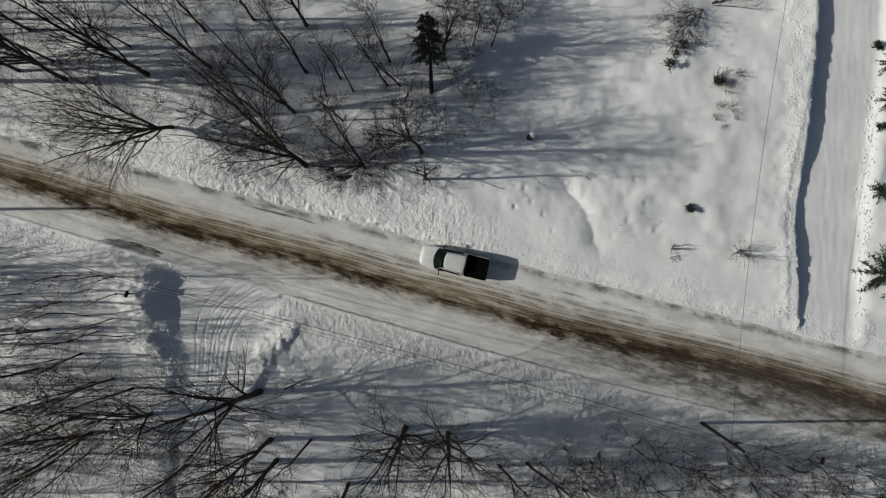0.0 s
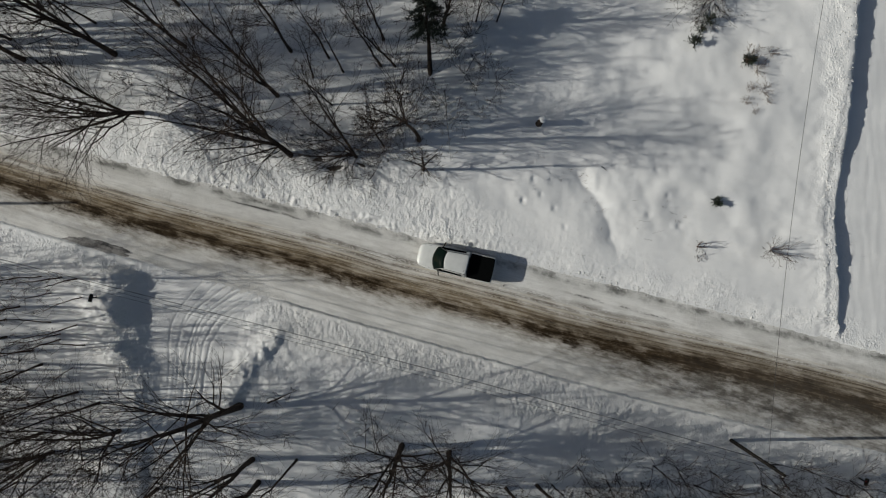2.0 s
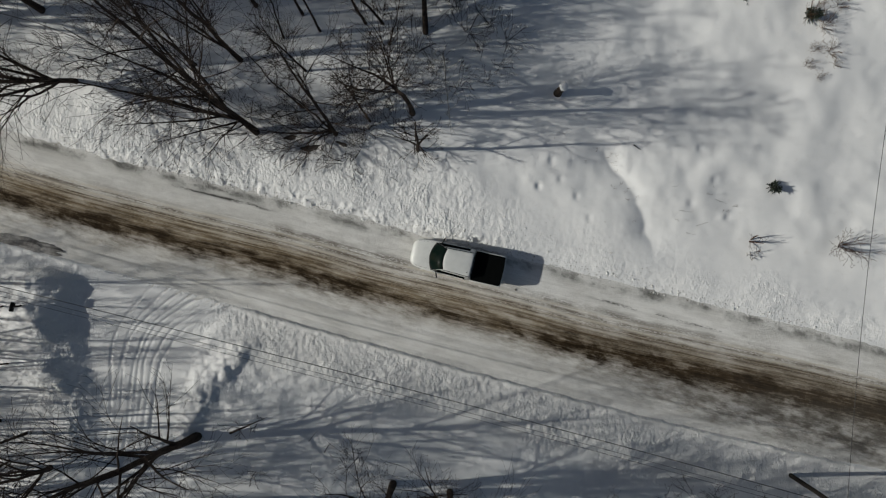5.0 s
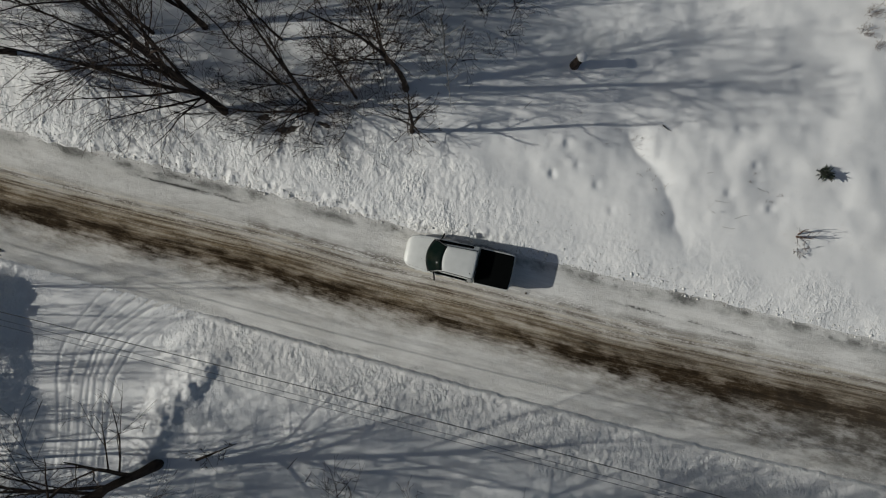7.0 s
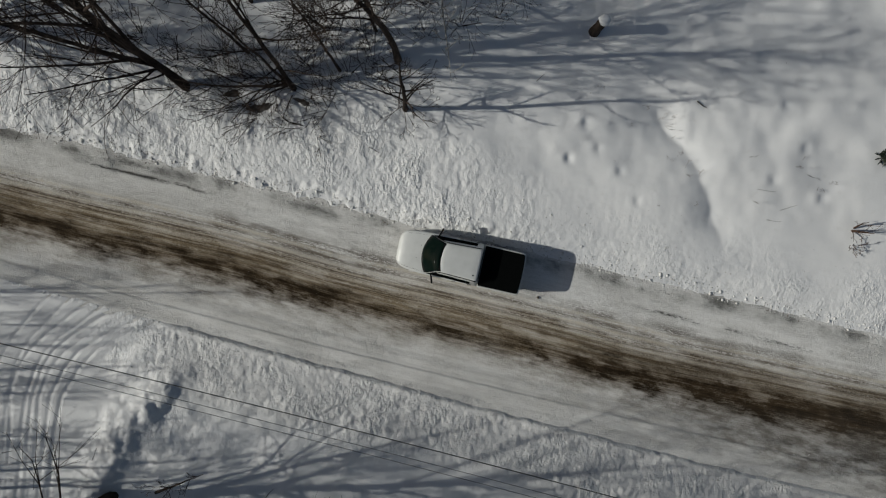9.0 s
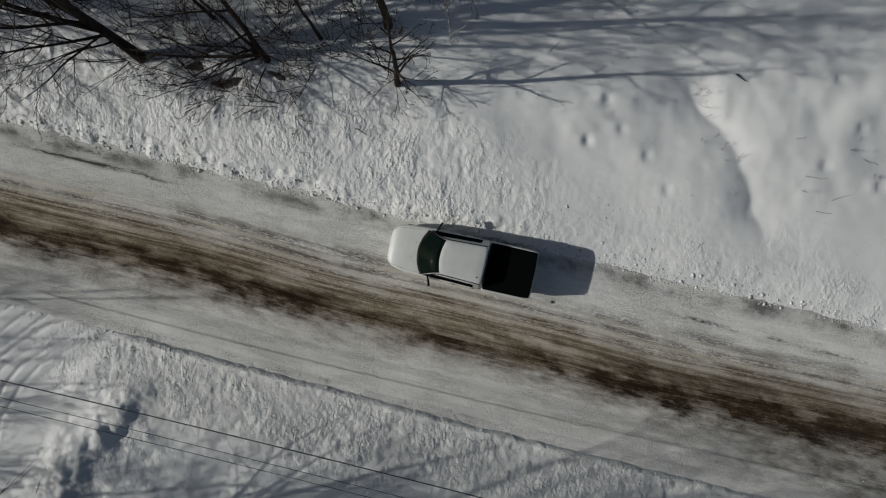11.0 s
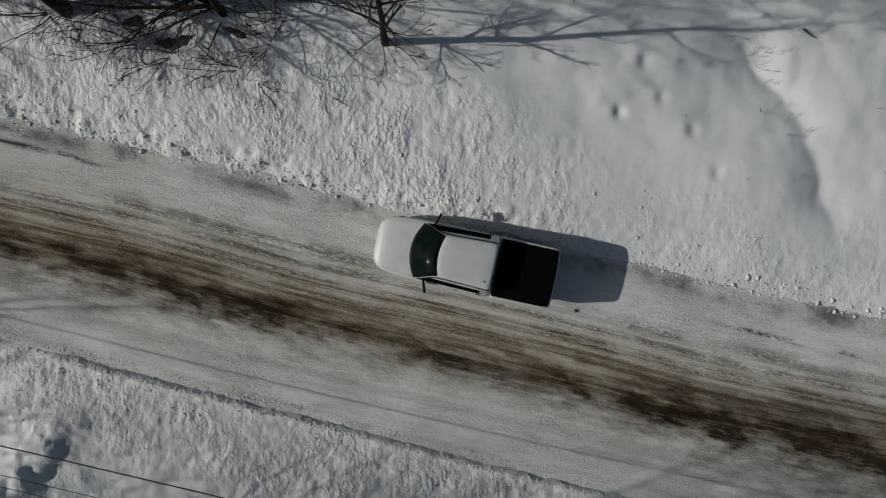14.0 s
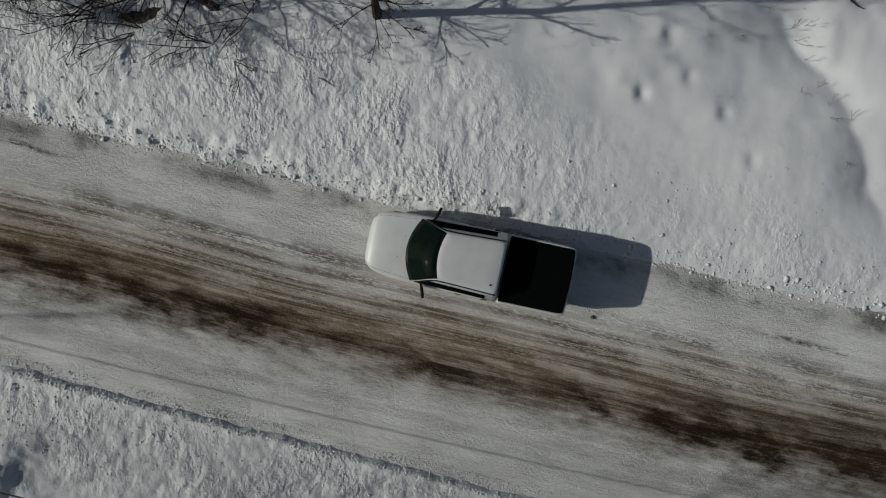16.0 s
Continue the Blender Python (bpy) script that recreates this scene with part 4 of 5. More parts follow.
# the young stand beside the lower drive: thin saplings with reddish twigs
sapling_kinds = []
for i, (x, y) in enumerate(((-29.5, -6.6), (-33.0, -9.4), (-27.4, -13.6), (-36.0, -3.8))):
    sapling_kinds.append(plant(bare_tree(260 + i, 6.5 + 1.2 * i, 0.045 + 0.006 * i, (0.5 * (i - 1.5), 0.4 * (i % 2)), 7, 0.28, 0.26, 0.42, 0, 0.4, RED_BARK,
                                         "thin leafless sapling in a crowded young stand", steep=1.7), x, y))
rng = random.Random(21)
stand = []
while len(stand) < 56:
    x, y = rng.uniform(-44, -26.2), rng.uniform(-21.5, -1.5)
    if y > lower_edge(x) - 1.6 or x > -27.2 + 0.16 * (y + 8) or any(math.hypot(x - p, y - q) < 1.25 for p, q in stand):
        continue
    stand.append((x, y))
    copy_thing(sapling_kinds[len(stand) % 4], pose(x, y, ground_z(x, y), rng.uniform(-7, 7), rng.uniform(-7, 7), rng.uniform(0, 360)) @ Matrix.Scale(rng.uniform(0.7, 1.15), 4))

# evergreens
pine = plant(conifer(301, 7.2, 3.4, 1.5, 0.19, "pine bent far over with a dark green crown", dense=1.1, bushy=2.2), -0.9, 13.3)
pine.matrix_basis = pine.matrix_basis @ pose(0, 0, 0, -42, 0, 5)
spruce = plant(conifer(302, 2.6, 0.1, 1.7, 0.06, "low dark green spruce beside the drive", "young_spruce", dense=1.0, bushy=1.7), 37.3, -2.2, 0, 1.35)
copy_thing(spruce, pose(37.3, 4.9, ground_z(37.3, 4.9), 0, 0, 80) @ Matrix.Scale(0.45, 4))
copy_thing(spruce, pose(38.2, 15.9, ground_z(38.2, 15.9), 0, 0, 200) @ Matrix.Scale(0.5, 4))
copy_thing(spruce, pose(38.2, 12.7, ground_z(38.2, 12.7), 0, 0, 150) @ Matrix.Scale(0.5, 4))
sprig = plant(conifer(303, 0.6, 0.05, 0.22, 0.02, "tiny evergreen seedling half buried in snow", "evergreen_seedling", dense=0.35), 21.0, 3.4)

# shrubs, weeds and saplings on the open snow
plant(shrub(401, 1.5, 4, 0.30, 0.055, RED_BARK, "sapling", "thin reddish sapling standing in open snow", "young saplings"), 19.7, 0.1)
plant(shrub(402, 2.0, 16, 0.5, 0.022, RED_BARK, "sapling", "bushy reddish sapling standing in open snow", "young saplings"), 25.3, -0.2)
plant(shrub(403, 0.5, 6, 0.8, 0.012, RED_BARK, "weed_clump", "small reddish weed clump beside a sapling", "weeds"), 19.75, -0.65)
weed = plant(shrub(404, 1.1, 14, 0.7, 0.014, DRY, "weed_clump", "dry brown weeds standing through the snow", "weeds", 0.8), 23.5, 14.6)
for x, y, s in ((24.2, 13.6, 0.8), (24.6, 12.0, 0.7), (23.6, 12.2, 0.55), (25.2, 14.9, 0.6), (23.2, 11.2, 0.5), (24.9, 11.2, 0.4), (23.9, 10.4, 0.4)):
    copy_thing(weed, pose(x, y, ground_z(x, y), 0, 0, x * 97 % 360) @ Matrix.Scale(s, 4))
sprigs = [plant(shrub(420 + i, 0.42 + 0.1 * i, 1 + i, 1.1, 0.0045, DRY, "dry_twig", "thin dry twig poking out of the smooth snow", "snow twigs", 0.5), x, y) for i, (x, y) in enumerate(((9.53, 6.1), (11.2, 3.6)))]
for n, (x, y, s) in enumerate(((8.87, 5.33, 0.7), (10.9, 5.3, 1.0), (11.2, 4.5, 0.8), (11.7, 3.0, 0.9), (12.1, 1.7, 0.7), (8.41, 3.49, 0.5), (12.5, 2.6, 0.9), (11.1, 5.7, 1.1), (10.5, 5.6, 0.9), (17.0, 3.2, 1.0), (16.2, 7.5, 0.9), (7.4, 6.9, 0.8), (15.0, 1.6, 0.9), (18.4, 2.2, 1.1))):
    copy_thing(sprigs[n % 2], pose(x, y, ground_z(x, y), 35 * math.sin(n * 2.1), 35 * math.cos(n * 1.3), n * 83 % 360) @ Matrix.Scale(s, 4))
fan(95, 22.4, 20.6, 0, 3.6, 13, 222, 80, 0.20, 0.030, "dark tangled brush weighed down in the snow")
fan(96, 20.9, 18.9, 0, 2.2, 12, 235, 130, 0.20, 0.024, "dark tangled brush weighed down in the snow")
fan(99, 20.3, 17.6, 0, 1.3, 9, 250, 220, 0.30, 0.018, "dark tangled brush weighed down in the snow")
fan(97, 21.8, 20.4, 0, 4.0, 9, 202, 50, 0.18, 0.026, "dark tangled brush weighed down in the snow")
fan(98, 22.8, 20.9, 0, 5.0, 5, 15, 50, 0.12, 0.040, "dark brush arching out over the snow")
bough = plant(conifer(309, 1.0, 0.05, 0.50, 0.04, "dark evergreen bough clump bent into the snow", "evergreen_shrub", dense=0.30, bushy=0.8), 19.2, 15.7)
for x, y, size in ((19.8, 16.6, 0.7), (20.4, 17.4, 0.9)):
    copy_thing(bough, pose(x, y, ground_z(x, y), 0, 0, x * 97 % 360) @ Matrix.Scale(size, 4))
# this seedling copy stands in for an olive-brown leafy clump among the weeds
copy_thing(sprig, pose(23.5, 14.2, ground_z(23.5, 14.2), 0, 0, 50) @ Matrix.Scale(1.15, 4))
bush = plant(shrub(406, 2.2, 8, 0.55, 0.02, label="leafless dark undergrowth bush in the snow"), 3.2, 14.0)
thicket = plant(shrub(407, 4.0, 7, 0.45, 0.03, label="tall leafless thicket bush beside the drive"), -34.6, -8.2)
BUSHES_A = [
    (4.3, 12.9, 1.0), (3.9, 11.2, 0.8), (2.6, 12.4, 0.8), (-5.6, 9.0, 1.0), (-3.4, 9.6, 1.1), (-4.5, 11.4, 0.9), (-2.0, 10.6, 0.8),
    (-4.0, 7.6, 0.9), (-5.8, 7.9, 1.0), (-2.9, 8.9, 0.8), (-4.9, 9.9, 1.2), (-8.9, 7.6, 1.0),
    (-0.4, 9.3, 0.7), (-0.6, 15.8, 1.1), (-12.0, 8.2, 1.1), (-15.0, 9.0, 1.1), (-16.9, 11.6, 1.2), (-18.7, 14.4, 1.3), (-24.0, 12.4, 1.2),
    (-29.0, 14.0, 1.2), (-27.8, 15.5, 1.0), (-9.8, 8.6, 1.0), (-13.6, 9.4, 1.2), (-18.5, 9.8, 1.0),
]
BUSHES_B = [
    (1.5, 19.5, 1.6), (3.5, 19.0, 1.5), (5.5, 19.8, 1.5), (7.0, 20.6, 1.4), (2.5, 20.8, 1.6), (4.6, 21.0, 1.6), (0.2, 20.6, 1.6),
    (-1.4, 12.2, 1.2), (-2.8, 11.6, 1.3), (-0.2, 11.0, 1.0), (1.2, 9.8, 1.0), (1.8, 13.4, 1.2), (-3.6, 14.6, 1.3), (0.8, 15.2, 1.4), (-1.8, 17.4, 1.5), (2.4, 16.4, 1.3), (3.0, 10.2, 0.7),
    (-21.0, 11.3, 1.2), (-26.0, 11.0, 1.0), (-30, 12.6, 1.2), (-6.3, 17.2, 1.1), (-12.0, -14.5, 0.7), (-5.2, -13.4, 1.0),
]
for x, y, s in BUSHES_A + BUSHES_B:
    copy_thing(bush, pose(x, y, ground_z(x, y), 0, 0, x * 131 % 360) @ Matrix.Scale(s, 4))
for x, y, s in ((37.2, 17.5, 0.6), (37.4, 10.4, 0.5)):
    copy_thing(sprig, pose(x, y, ground_z(x, y), 0, 0, y * 77 % 360) @ Matrix.Scale(s * 1.9, 4))
# those from x = -40 outwards are unseen, added for their shade
THICKETS = [
    (-33.6, -4.6, 0.8), (-32.0, -11.0, 1.2), (-33.8, -12.6, 1.3), (-28.0, -15.2, 1.2), (-26.6, -17.2, 1.1), (-38.4, -15.6, 1.2),
    (-42.5, -6.0, 1.5), (-41.0, -3.8, 1.4), (-43.0, -2.2, 1.5), (-41.6, -0.6, 1.3), (-44.0, 0.2, 1.5), (-40.6, -5.0, 1.3),
    (-40.0, -1.6, 1.2), (-44.5, -4.0, 1.6),
]
for x, y, s in THICKETS:
    copy_thing(thicket, pose(x, y, ground_z(x, y), 0, 0, x * 171 % 360) @ Matrix.Scale(s, 4))

# the brushy stand along the lower roadside: dark young trees with fine crowns
brush_kinds = [plant(bare_tree(280 + i, 5.6 + 0.9 * i, 0.034 + 0.008 * i, (0.6 * (i - 1), 0.5 * i), 12, 0.08, 0.44, 0.66, 2, 0.3, None,
                               "young leafless tree in dense roadside brush", steep=1.1), x, y) for i, (x, y) in enumerate(((12.6, -17.9), (21.4, -18.8), (29.6, -18.6)))]
BRUSH = [
    (10.4, -16.9, 0.9), (14.6, -19.2, 1.1), (8.4, -18.2, 0.8), (27.6, -17.0, 0.8), (35.4, -18.6, 1.0), (6.0, -20.2, 1.1),
    (15.2, -18.0, 1.0), (17.0, -19.5, 1.2), (19.5, -18.4, 1.0), (22.0, -19.0, 1.2), (24.5, -18.2, 0.9), (26.5, -20.0, 1.2),
    (29.0, -19.3, 1.0), (31.0, -21.0, 1.2), (12.0, -20.4, 1.2), (14.5, -21.5, 1.2), (20.8, -21.5, 1.3), (34.5, -21.0, 1.1),
    (36.5, -19.4, 0.9), (18.0, -16.9, 0.7), (9.5, -20.0, 1.0), (24.0, -16.6, 0.6), (13.4, -17.4, 0.9), (16.2, -16.8, 0.8),
    (20.6, -17.2, 0.9), (26.0, -17.6, 0.9), (28.4, -20.8, 1.2), (33.0, -19.2, 1.0), (23.4, -20.6, 1.2), (18.4, -20.8, 1.2),
    (11.0, -18.8, 1.0), (31.4, -18.0, 0.7), (37.5, -21.3, 1.2),
]
for n, (x, y, s) in enumerate(BRUSH):
    copy_thing(brush_kinds[n % 3], pose(x, y, ground_z(x, y), 9 * math.sin(n * 1.7), 9 * math.cos(n * 2.3), x * 171 % 360) @ Matrix.Scale(0.55 + 0.4 * s, 4))


# ---- the pickup ----
def loft(rings, cap=True):
    """A skin over closed rings of equal count."""
    bm = bmesh.new()
    rows = [[bm.verts.new(p) for p in ring] for ring in rings]
    for a, b in zip(rows, rows[1:]):
        for i in range(len(a)):
            j = (i + 1) % len(a)
            bm.faces.new((a[i], a[j], b[j], b[i]))
    if cap:
        bm.faces.new(rows[0])
        bm.faces.new(rows[-1][::-1])
    for face in bm.faces:
        face.smooth = True
    return bm


def section(x, w, z0, z1, round_top, crown=0.0, bulge=0.03):
    """A body cross-section at x: half width w, from z0 to z1, with a rounded shoulder and a crowned top."""
    pts = [(x, -w * 0.93, z0), (x, -w - bulge * 0.3, z0 + 0.25 * (z1 - z0)), (x, -w, z0 + 0.6 * (z1 - z0))]
    n = 4
    for i in range(n + 1):
        a = math.pi / 2 * i / n
        pts.append((x, -w + round_top * (1 - math.cos(a)), z1 - round_top + round_top * math.sin(a)))
    pts += [(x, -w * 0.45, z1 + crown * 0.8), (x, 0, z1 + crown)]
    return pts + [(px, -py, pz) for px, py, pz in reversed(pts[:-1])]


def quad_slab(corners, thick, bevel=0.0):
    """A thin slab on four corners, thickened along its normal."""
    c = [Vector(p) for p in corners]
    nrm = (c[1] - c[0]).cross(c[3] - c[0]).normalized() * thick
    bm = bmesh.new()
    a = [bm.verts.new(p) for p in c]
    b = [bm.verts.new(p + nrm) for p in c]
    bm.faces.new(a)
    bm.faces.new(b)
    for i in range(4):
        bm.faces.new((a[i], a[(i + 1) % 4], b[(i + 1) % 4], b[i]))
    bmesh.ops.recalc_face_normals(bm, faces=bm.faces)
    if bevel:
        bmesh.ops.bevel(bm, geom=bm.edges[:], offset=bevel, segments=2, affect="EDGES")
    return bm


def wheel(parent, x, y):
    tyre = bmesh.new()
    prof = [(0.24, -0.11), (0.33, -0.125), (0.385, -0.10), (0.395, 0.0), (0.385, 0.10), (0.33, 0.125), (0.24, 0.11), (0.22, 0.0)]
    n = 28
    rows = [[tyre.verts.new((x + r * math.cos(a), y + o, 0.39 + r * math.sin(a))) for r, o in prof] for a in (i * 2 * math.pi / n for i in range(n))]
    for i in range(n):
        p, q = rows[i], rows[(i + 1) % n]
        for j in range(len(prof)):
            tyre.faces.new((p[j], p[(j + 1) % len(prof)], q[(j + 1) % len(prof)], q[j]))
    t = part("tyre", tyre, RUBBER, parent, "black rubber tyre with snow in the tread")
    rim = bmesh.new()
    bmesh.ops.create_cone(rim, cap_ends=True, segments=24, radius1=0.235, radius2=0.235, depth=0.17, matrix=Matrix.Translation((x, y, 0.39)) @ Matrix.Rotation(math.pi / 2, 4, "X"))
    bmesh.ops.bevel(rim, geom=rim.edges[:], offset=0.02, segments=1, affect="EDGES")
    part("rim", rim, CHROME, t, "chromed steel rim")


def pickup():
    truck = tagged(new("pickup_truck"), "white extended-cab pickup with a black bed cover parked on the road", "truck")
    # lower body: rounded nose, wings and bonnet, cab sides
    stations = [(2.85, 0.34, 0.62, 0.80, 0.08, 0.005), (2.83, 0.50, 0.56, 0.90, 0.10, 0.01), (2.77, 0.66, 0.52, 0.965, 0.11, 0.02), (2.66, 0.775, 0.49, 1.01, 0.12, 0.03),
                (2.50, 0.855, 0.46, 1.045, 0.13, 0.045), (2.25, 0.915, 0.45, 1.075, 0.13, 0.055), (1.95, 0.955, 0.45, 1.105, 0.13, 0.06), (1.60, 0.97, 0.45, 1.14, 0.12, 0.055),
                (1.35, 0.975, 0.45, 1.165, 0.11, 0.04), (1.0, 0.985, 0.45, 1.18, 0.09, 0.0), (0.2, 0.99, 0.45, 1.19, 0.08, 0.0), (-0.6, 0.99, 0.45, 1.20, 0.07, 0.0), (-1.05, 0.985, 0.45, 1.205, 0.06, 0.0)]
    body = part("body", loft([section(*s) for s in stations]), PAINT, truck)
    bed = part("bed", loft([section(x, w, 0.48, z, 0.045, 0.0) for x, w, z in ((-1.085, 0.975, 1.32), (-1.2, 0.985, 1.335), (-2.3, 0.99, 1.34), (-2.80, 0.985, 1.34), (-2.93, 0.965, 1.335), (-2.985, 0.925, 1.325), (-3.01, 0.80, 1.31))]), PAINT, truck, "white bed sides")
    part("tailgate", box(0.04, 1.50, 0.60, (-3.01, 0, 0.96), 0.015), PAINT, bed)
    for side in (-1, 1):
        part("bonnet_seam", tube([(2.62, side * 0.74, 1.025), (2.3, side * 0.79, 1.078), (1.8, side * 0.83, 1.125), (1.42, side * 0.86, 1.155)], [0.0025] * 4, 5), TRIM, body)
        part("washer_nozzle", box(0.025, 0.02, 0.012, (1.92 if side > 0 else 1.80, side * 0.30, 1.168), 0.004), TRIM, body)
        part("headlamp", box(0.12, 0.26, 0.17, (2.68, side * 0.60, 0.86), 0.04, 3, Matrix.Rotation(side * -0.5, 4, "Z")), CLEAR_LENS, body)
        part("tail_lamp", box(0.07, 0.10, 0.40, (-2.935, side * 0.84, 1.05), 0.02), RED_LENS, bed)
    part("grille", box(0.06, 0.70, 0.22, (2.815, 0, 0.70), 0.025), TRIM, body, "black front grille")
    part("front_bumper", loft([section(x, w, 0.40, z, 0.05) for x, w, z in ((2.865, 0.34, 0.58), (2.85, 0.52, 0.60), (2.79, 0.68, 0.62), (2.68, 0.79, 0.62), (2.52, 0.86, 0.61), (2.38, 0.90, 0.60))]), PAINT, truck)
    part("rear_bumper", box(0.14, 1.66, 0.18, (-2.97, 0, 0.52), 0.05, 3), CHROME, truck)

    # cab: rings that bow forwards at the windscreen
    def ring(z, front, back, wf, wb, bow, r=0.10):
        pts = [(front + bow * (1 - (u * u)), u * (wf - 0.02), z) for u in np.linspace(-1, 1, 9)]
        pts += [(front - r * 0.6, wf, z), (front - 0.35 * (front - back), wf + (wb - wf) * 0.4, z), (front - 0.7 * (front - back), wf + (wb - wf) * 0.8, z), (back + r, wb, z), (back + r * 0.3, wb - r * 0.25, z), (back, wb - r, z)]
        pts += [(back - 0.01, 0, z)] + [(x, -y, q) for x, y, q in reversed(pts[9:])]
        return pts
    RINGS = [(1.12, 1.46, -1.05, 0.90, 0.975, 0.26), (1.20, 1.40, -1.05, 0.895, 0.965, 0.28), (1.26, 1.34, -1.04, 0.885, 0.955, 0.27), (1.50, 1.14, -1.015, 0.80, 0.88, 0.22), (1.70, 0.96, -0.995, 0.725, 0.80, 0.17),
             (1.80, 0.81, -0.985, 0.68, 0.755, 0.12), (1.855, 0.71, -0.975, 0.66, 0.73, 0.115), (1.885, 0.66, -0.95, 0.63, 0.70, 0.11), (1.90, 0.55, -0.88, 0.58, 0.64, 0.09), (1.91, 0.25, -0.5, 0.3, 0.33, 0.05)]
    cab = part("cab", loft([ring(*r) for r in RINGS]), PAINT, truck, "white cab with a plain roof")

    def on_side(u, z, side, out=0.022):
        """A point on the cab's side: u from the back to the windscreen pillar, at height z."""
        zs = [r[0] for r in RINGS]
        f, bk, wf, wb = (np.interp(z, zs, [r[k] for r in RINGS]) for k in (1, 2, 3, 4))
        return (bk + (f - bk) * u, side * (wb + (wf - wb) * u + out), z)
    for side in (-1, 1):
        for name, u0, u1, lean0, lean1 in (("side_window", 0.455, 0.955, 0, -0.02), ("rear_side_window", 0.13, 0.450, 0.02, 0)):
            bm = bmesh.new()
            grid = [[bm.verts.new(on_side(u0 + lean0 * k / 3 + (u1 + lean1 * k / 3 - u0 - lean0 * k / 3) * i / 6, 1.275 + 0.115 * k, side)) for i in range(7)] for k in range(4)]
            for k in range(3):
                for i in range(6):
                    bm.faces.new((grid[k][i], grid[k][i + 1], grid[k + 1][i + 1], grid[k + 1][i]))
            bmesh.ops.recalc_face_normals(bm, faces=bm.faces)
            got = bmesh.ops.extrude_face_region(bm, geom=bm.faces[:])
            bmesh.ops.translate(bm, verts=[e for e in got["geom"] if isinstance(e, bmesh.types.BMVert)], vec=(0, -side * 0.03, 0))
            part(name, bm, SIDE_GLASS, cab, "dark side glass")
        rail = [on_side(u, z, side, 0.016) for u, z in ((0.995, 1.30), (0.985, 1.50), (0.975, 1.70), (0.95, 1.80), (0.8, 1.835), (0.5, 1.84), (0.2, 1.84), (0.02, 1.83))]
        part("drip_rail", tube(rail, [0.019] * len(rail), 6), TRIM, cab)
        part("belt_strip", tube([on_side(u, 1.245, side, 0.006) for u in (0.97, 0.7, 0.4, 0.1)], [0.010] * 4, 6), TRIM, cab)
        mirror = part("wing_mirror", box(0.085, 0.34, 0.24, (1.02, side * 1.13, 1.27), 0.035, 3, Matrix.Rotation(side * 0.30, 4, "Z")), TRIM, truck, "black folding mirror")
        part("mirror_arm", tube([(1.12, side * 0.88, 1.22), (1.06, side * 1.02, 1.25)], [0.035, 0.03], 8), TRIM, mirror)
        for x in (0.02, -0.72):
            part("door_handle", box(0.17, 0.035, 0.035, (x, side * 1.0, 1.07), 0.01), TRIM, body)
        for x in (1.22, 0.12, -0.80):
            part("door_seam", box(0.008, 0.006, 0.55, (x, side * 0.99, 0.86)), TRIM, body)
        for x in (1.93, -1.84):
            arch = [(x + 0.47 * math.cos(a), side * (0.90 - 0.045 * math.cos(a) if x > 0 else 0.945), 0.42 + 0.47 * math.sin(a)) for a in np.linspace(0, math.pi, 11)]
            part("wheel_arch", tube(arch, [0.04] * 11, 6), PAINT, body)
            wheel(truck, x, side * 0.83)
    # windscreen and its black surround, both bowed like the rings
    def screen(z0, z1, inset, lift, rows=6, cols=11, corner=0.0):
        bm = bmesh.new()
        zs = [r[0] for r in RINGS]
        grid = []
        for k in range(rows):
            z = z0 + (z1 - z0) * k / (rows - 1)
            f, w, bow = (np.interp(z, zs, [r[i] for r in RINGS]) for i in (1, 3, 5))
            d = corner - min(z - z0, z1 - z)
            w -= corner - math.sqrt(corner * corner - d * d) if d > 0 else 0.0
            grid.append([bm.verts.new((f + bow * (1 - u * u) + lift, u * (w - inset), z + lift * 0.8)) for u in np.linspace(-1, 1, cols)])
        for k in range(rows - 1):
            for c in range(cols - 1):
                bm.faces.new((grid[k][c], grid[k][c + 1], grid[k + 1][c + 1], grid[k + 1][c]))
        for face in bm.faces:
            face.smooth = True
        got = bmesh.ops.extrude_face_region(bm, geom=bm.faces[:])
        bmesh.ops.translate(bm, verts=[e for e in got["geom"] if isinstance(e, bmesh.types.BMVert)], vec=(-0.03, 0, -0.03))
        return bm
    surround = part("windscreen_seal", screen(1.175, 1.868, 0.012, 0.016), TRIM, cab, "black windscreen surround")
    glass = part("windscreen", screen(1.20, 1.855, 0.030, 0.022, 12, 25, 0.10), GLASS, cab, "dark curved windscreen")
    for x0 in (0.62, -0.05):
        part("wiper", tube([(1.55, x0, 1.222), (1.50, x0 - 0.25, 1.262), (1.45, x0 - 0.52, 1.27)], [0.010, 0.008, 0.005], 5), TRIM, glass)
    part("rear_window", quad_slab([(-1.058, -0.66, 1.40), (-1.058, 0.66, 1.40), (-1.012, 0.62, 1.78), (-1.012, -0.62, 1.78)], 0.012), GLASS, cab, "dark rear glass")
    part("roof_aerial", box(0.06, 0.05, 0.03, (-0.76, 0.50, 1.905), 0.012), TRIM, cab, "small black roof aerial foot")
    # soft bed cover, rounded towards the tail
    outline = [(-1.10, -0.93), (-1.10, 0.93), (-2.62, 0.925), (-2.88, 0.915), (-2.945, 0.88), (-2.975, 0.6), (-2.99, 0.2), (-2.99, -0.2), (-2.975, -0.6), (-2.945, -0.88), (-2.88, -0.915), (-2.62, -0.925)]
    cover = part("bed_cover", loft([[(x, y, 1.325) for x, y in outline], [(x, y, 1.365) for x, y in outline], [(x * 0.99 - 0.02, y * 0.98, 1.378) for x, y in outline]]), VINYL, truck, "taut black vinyl bed cover")
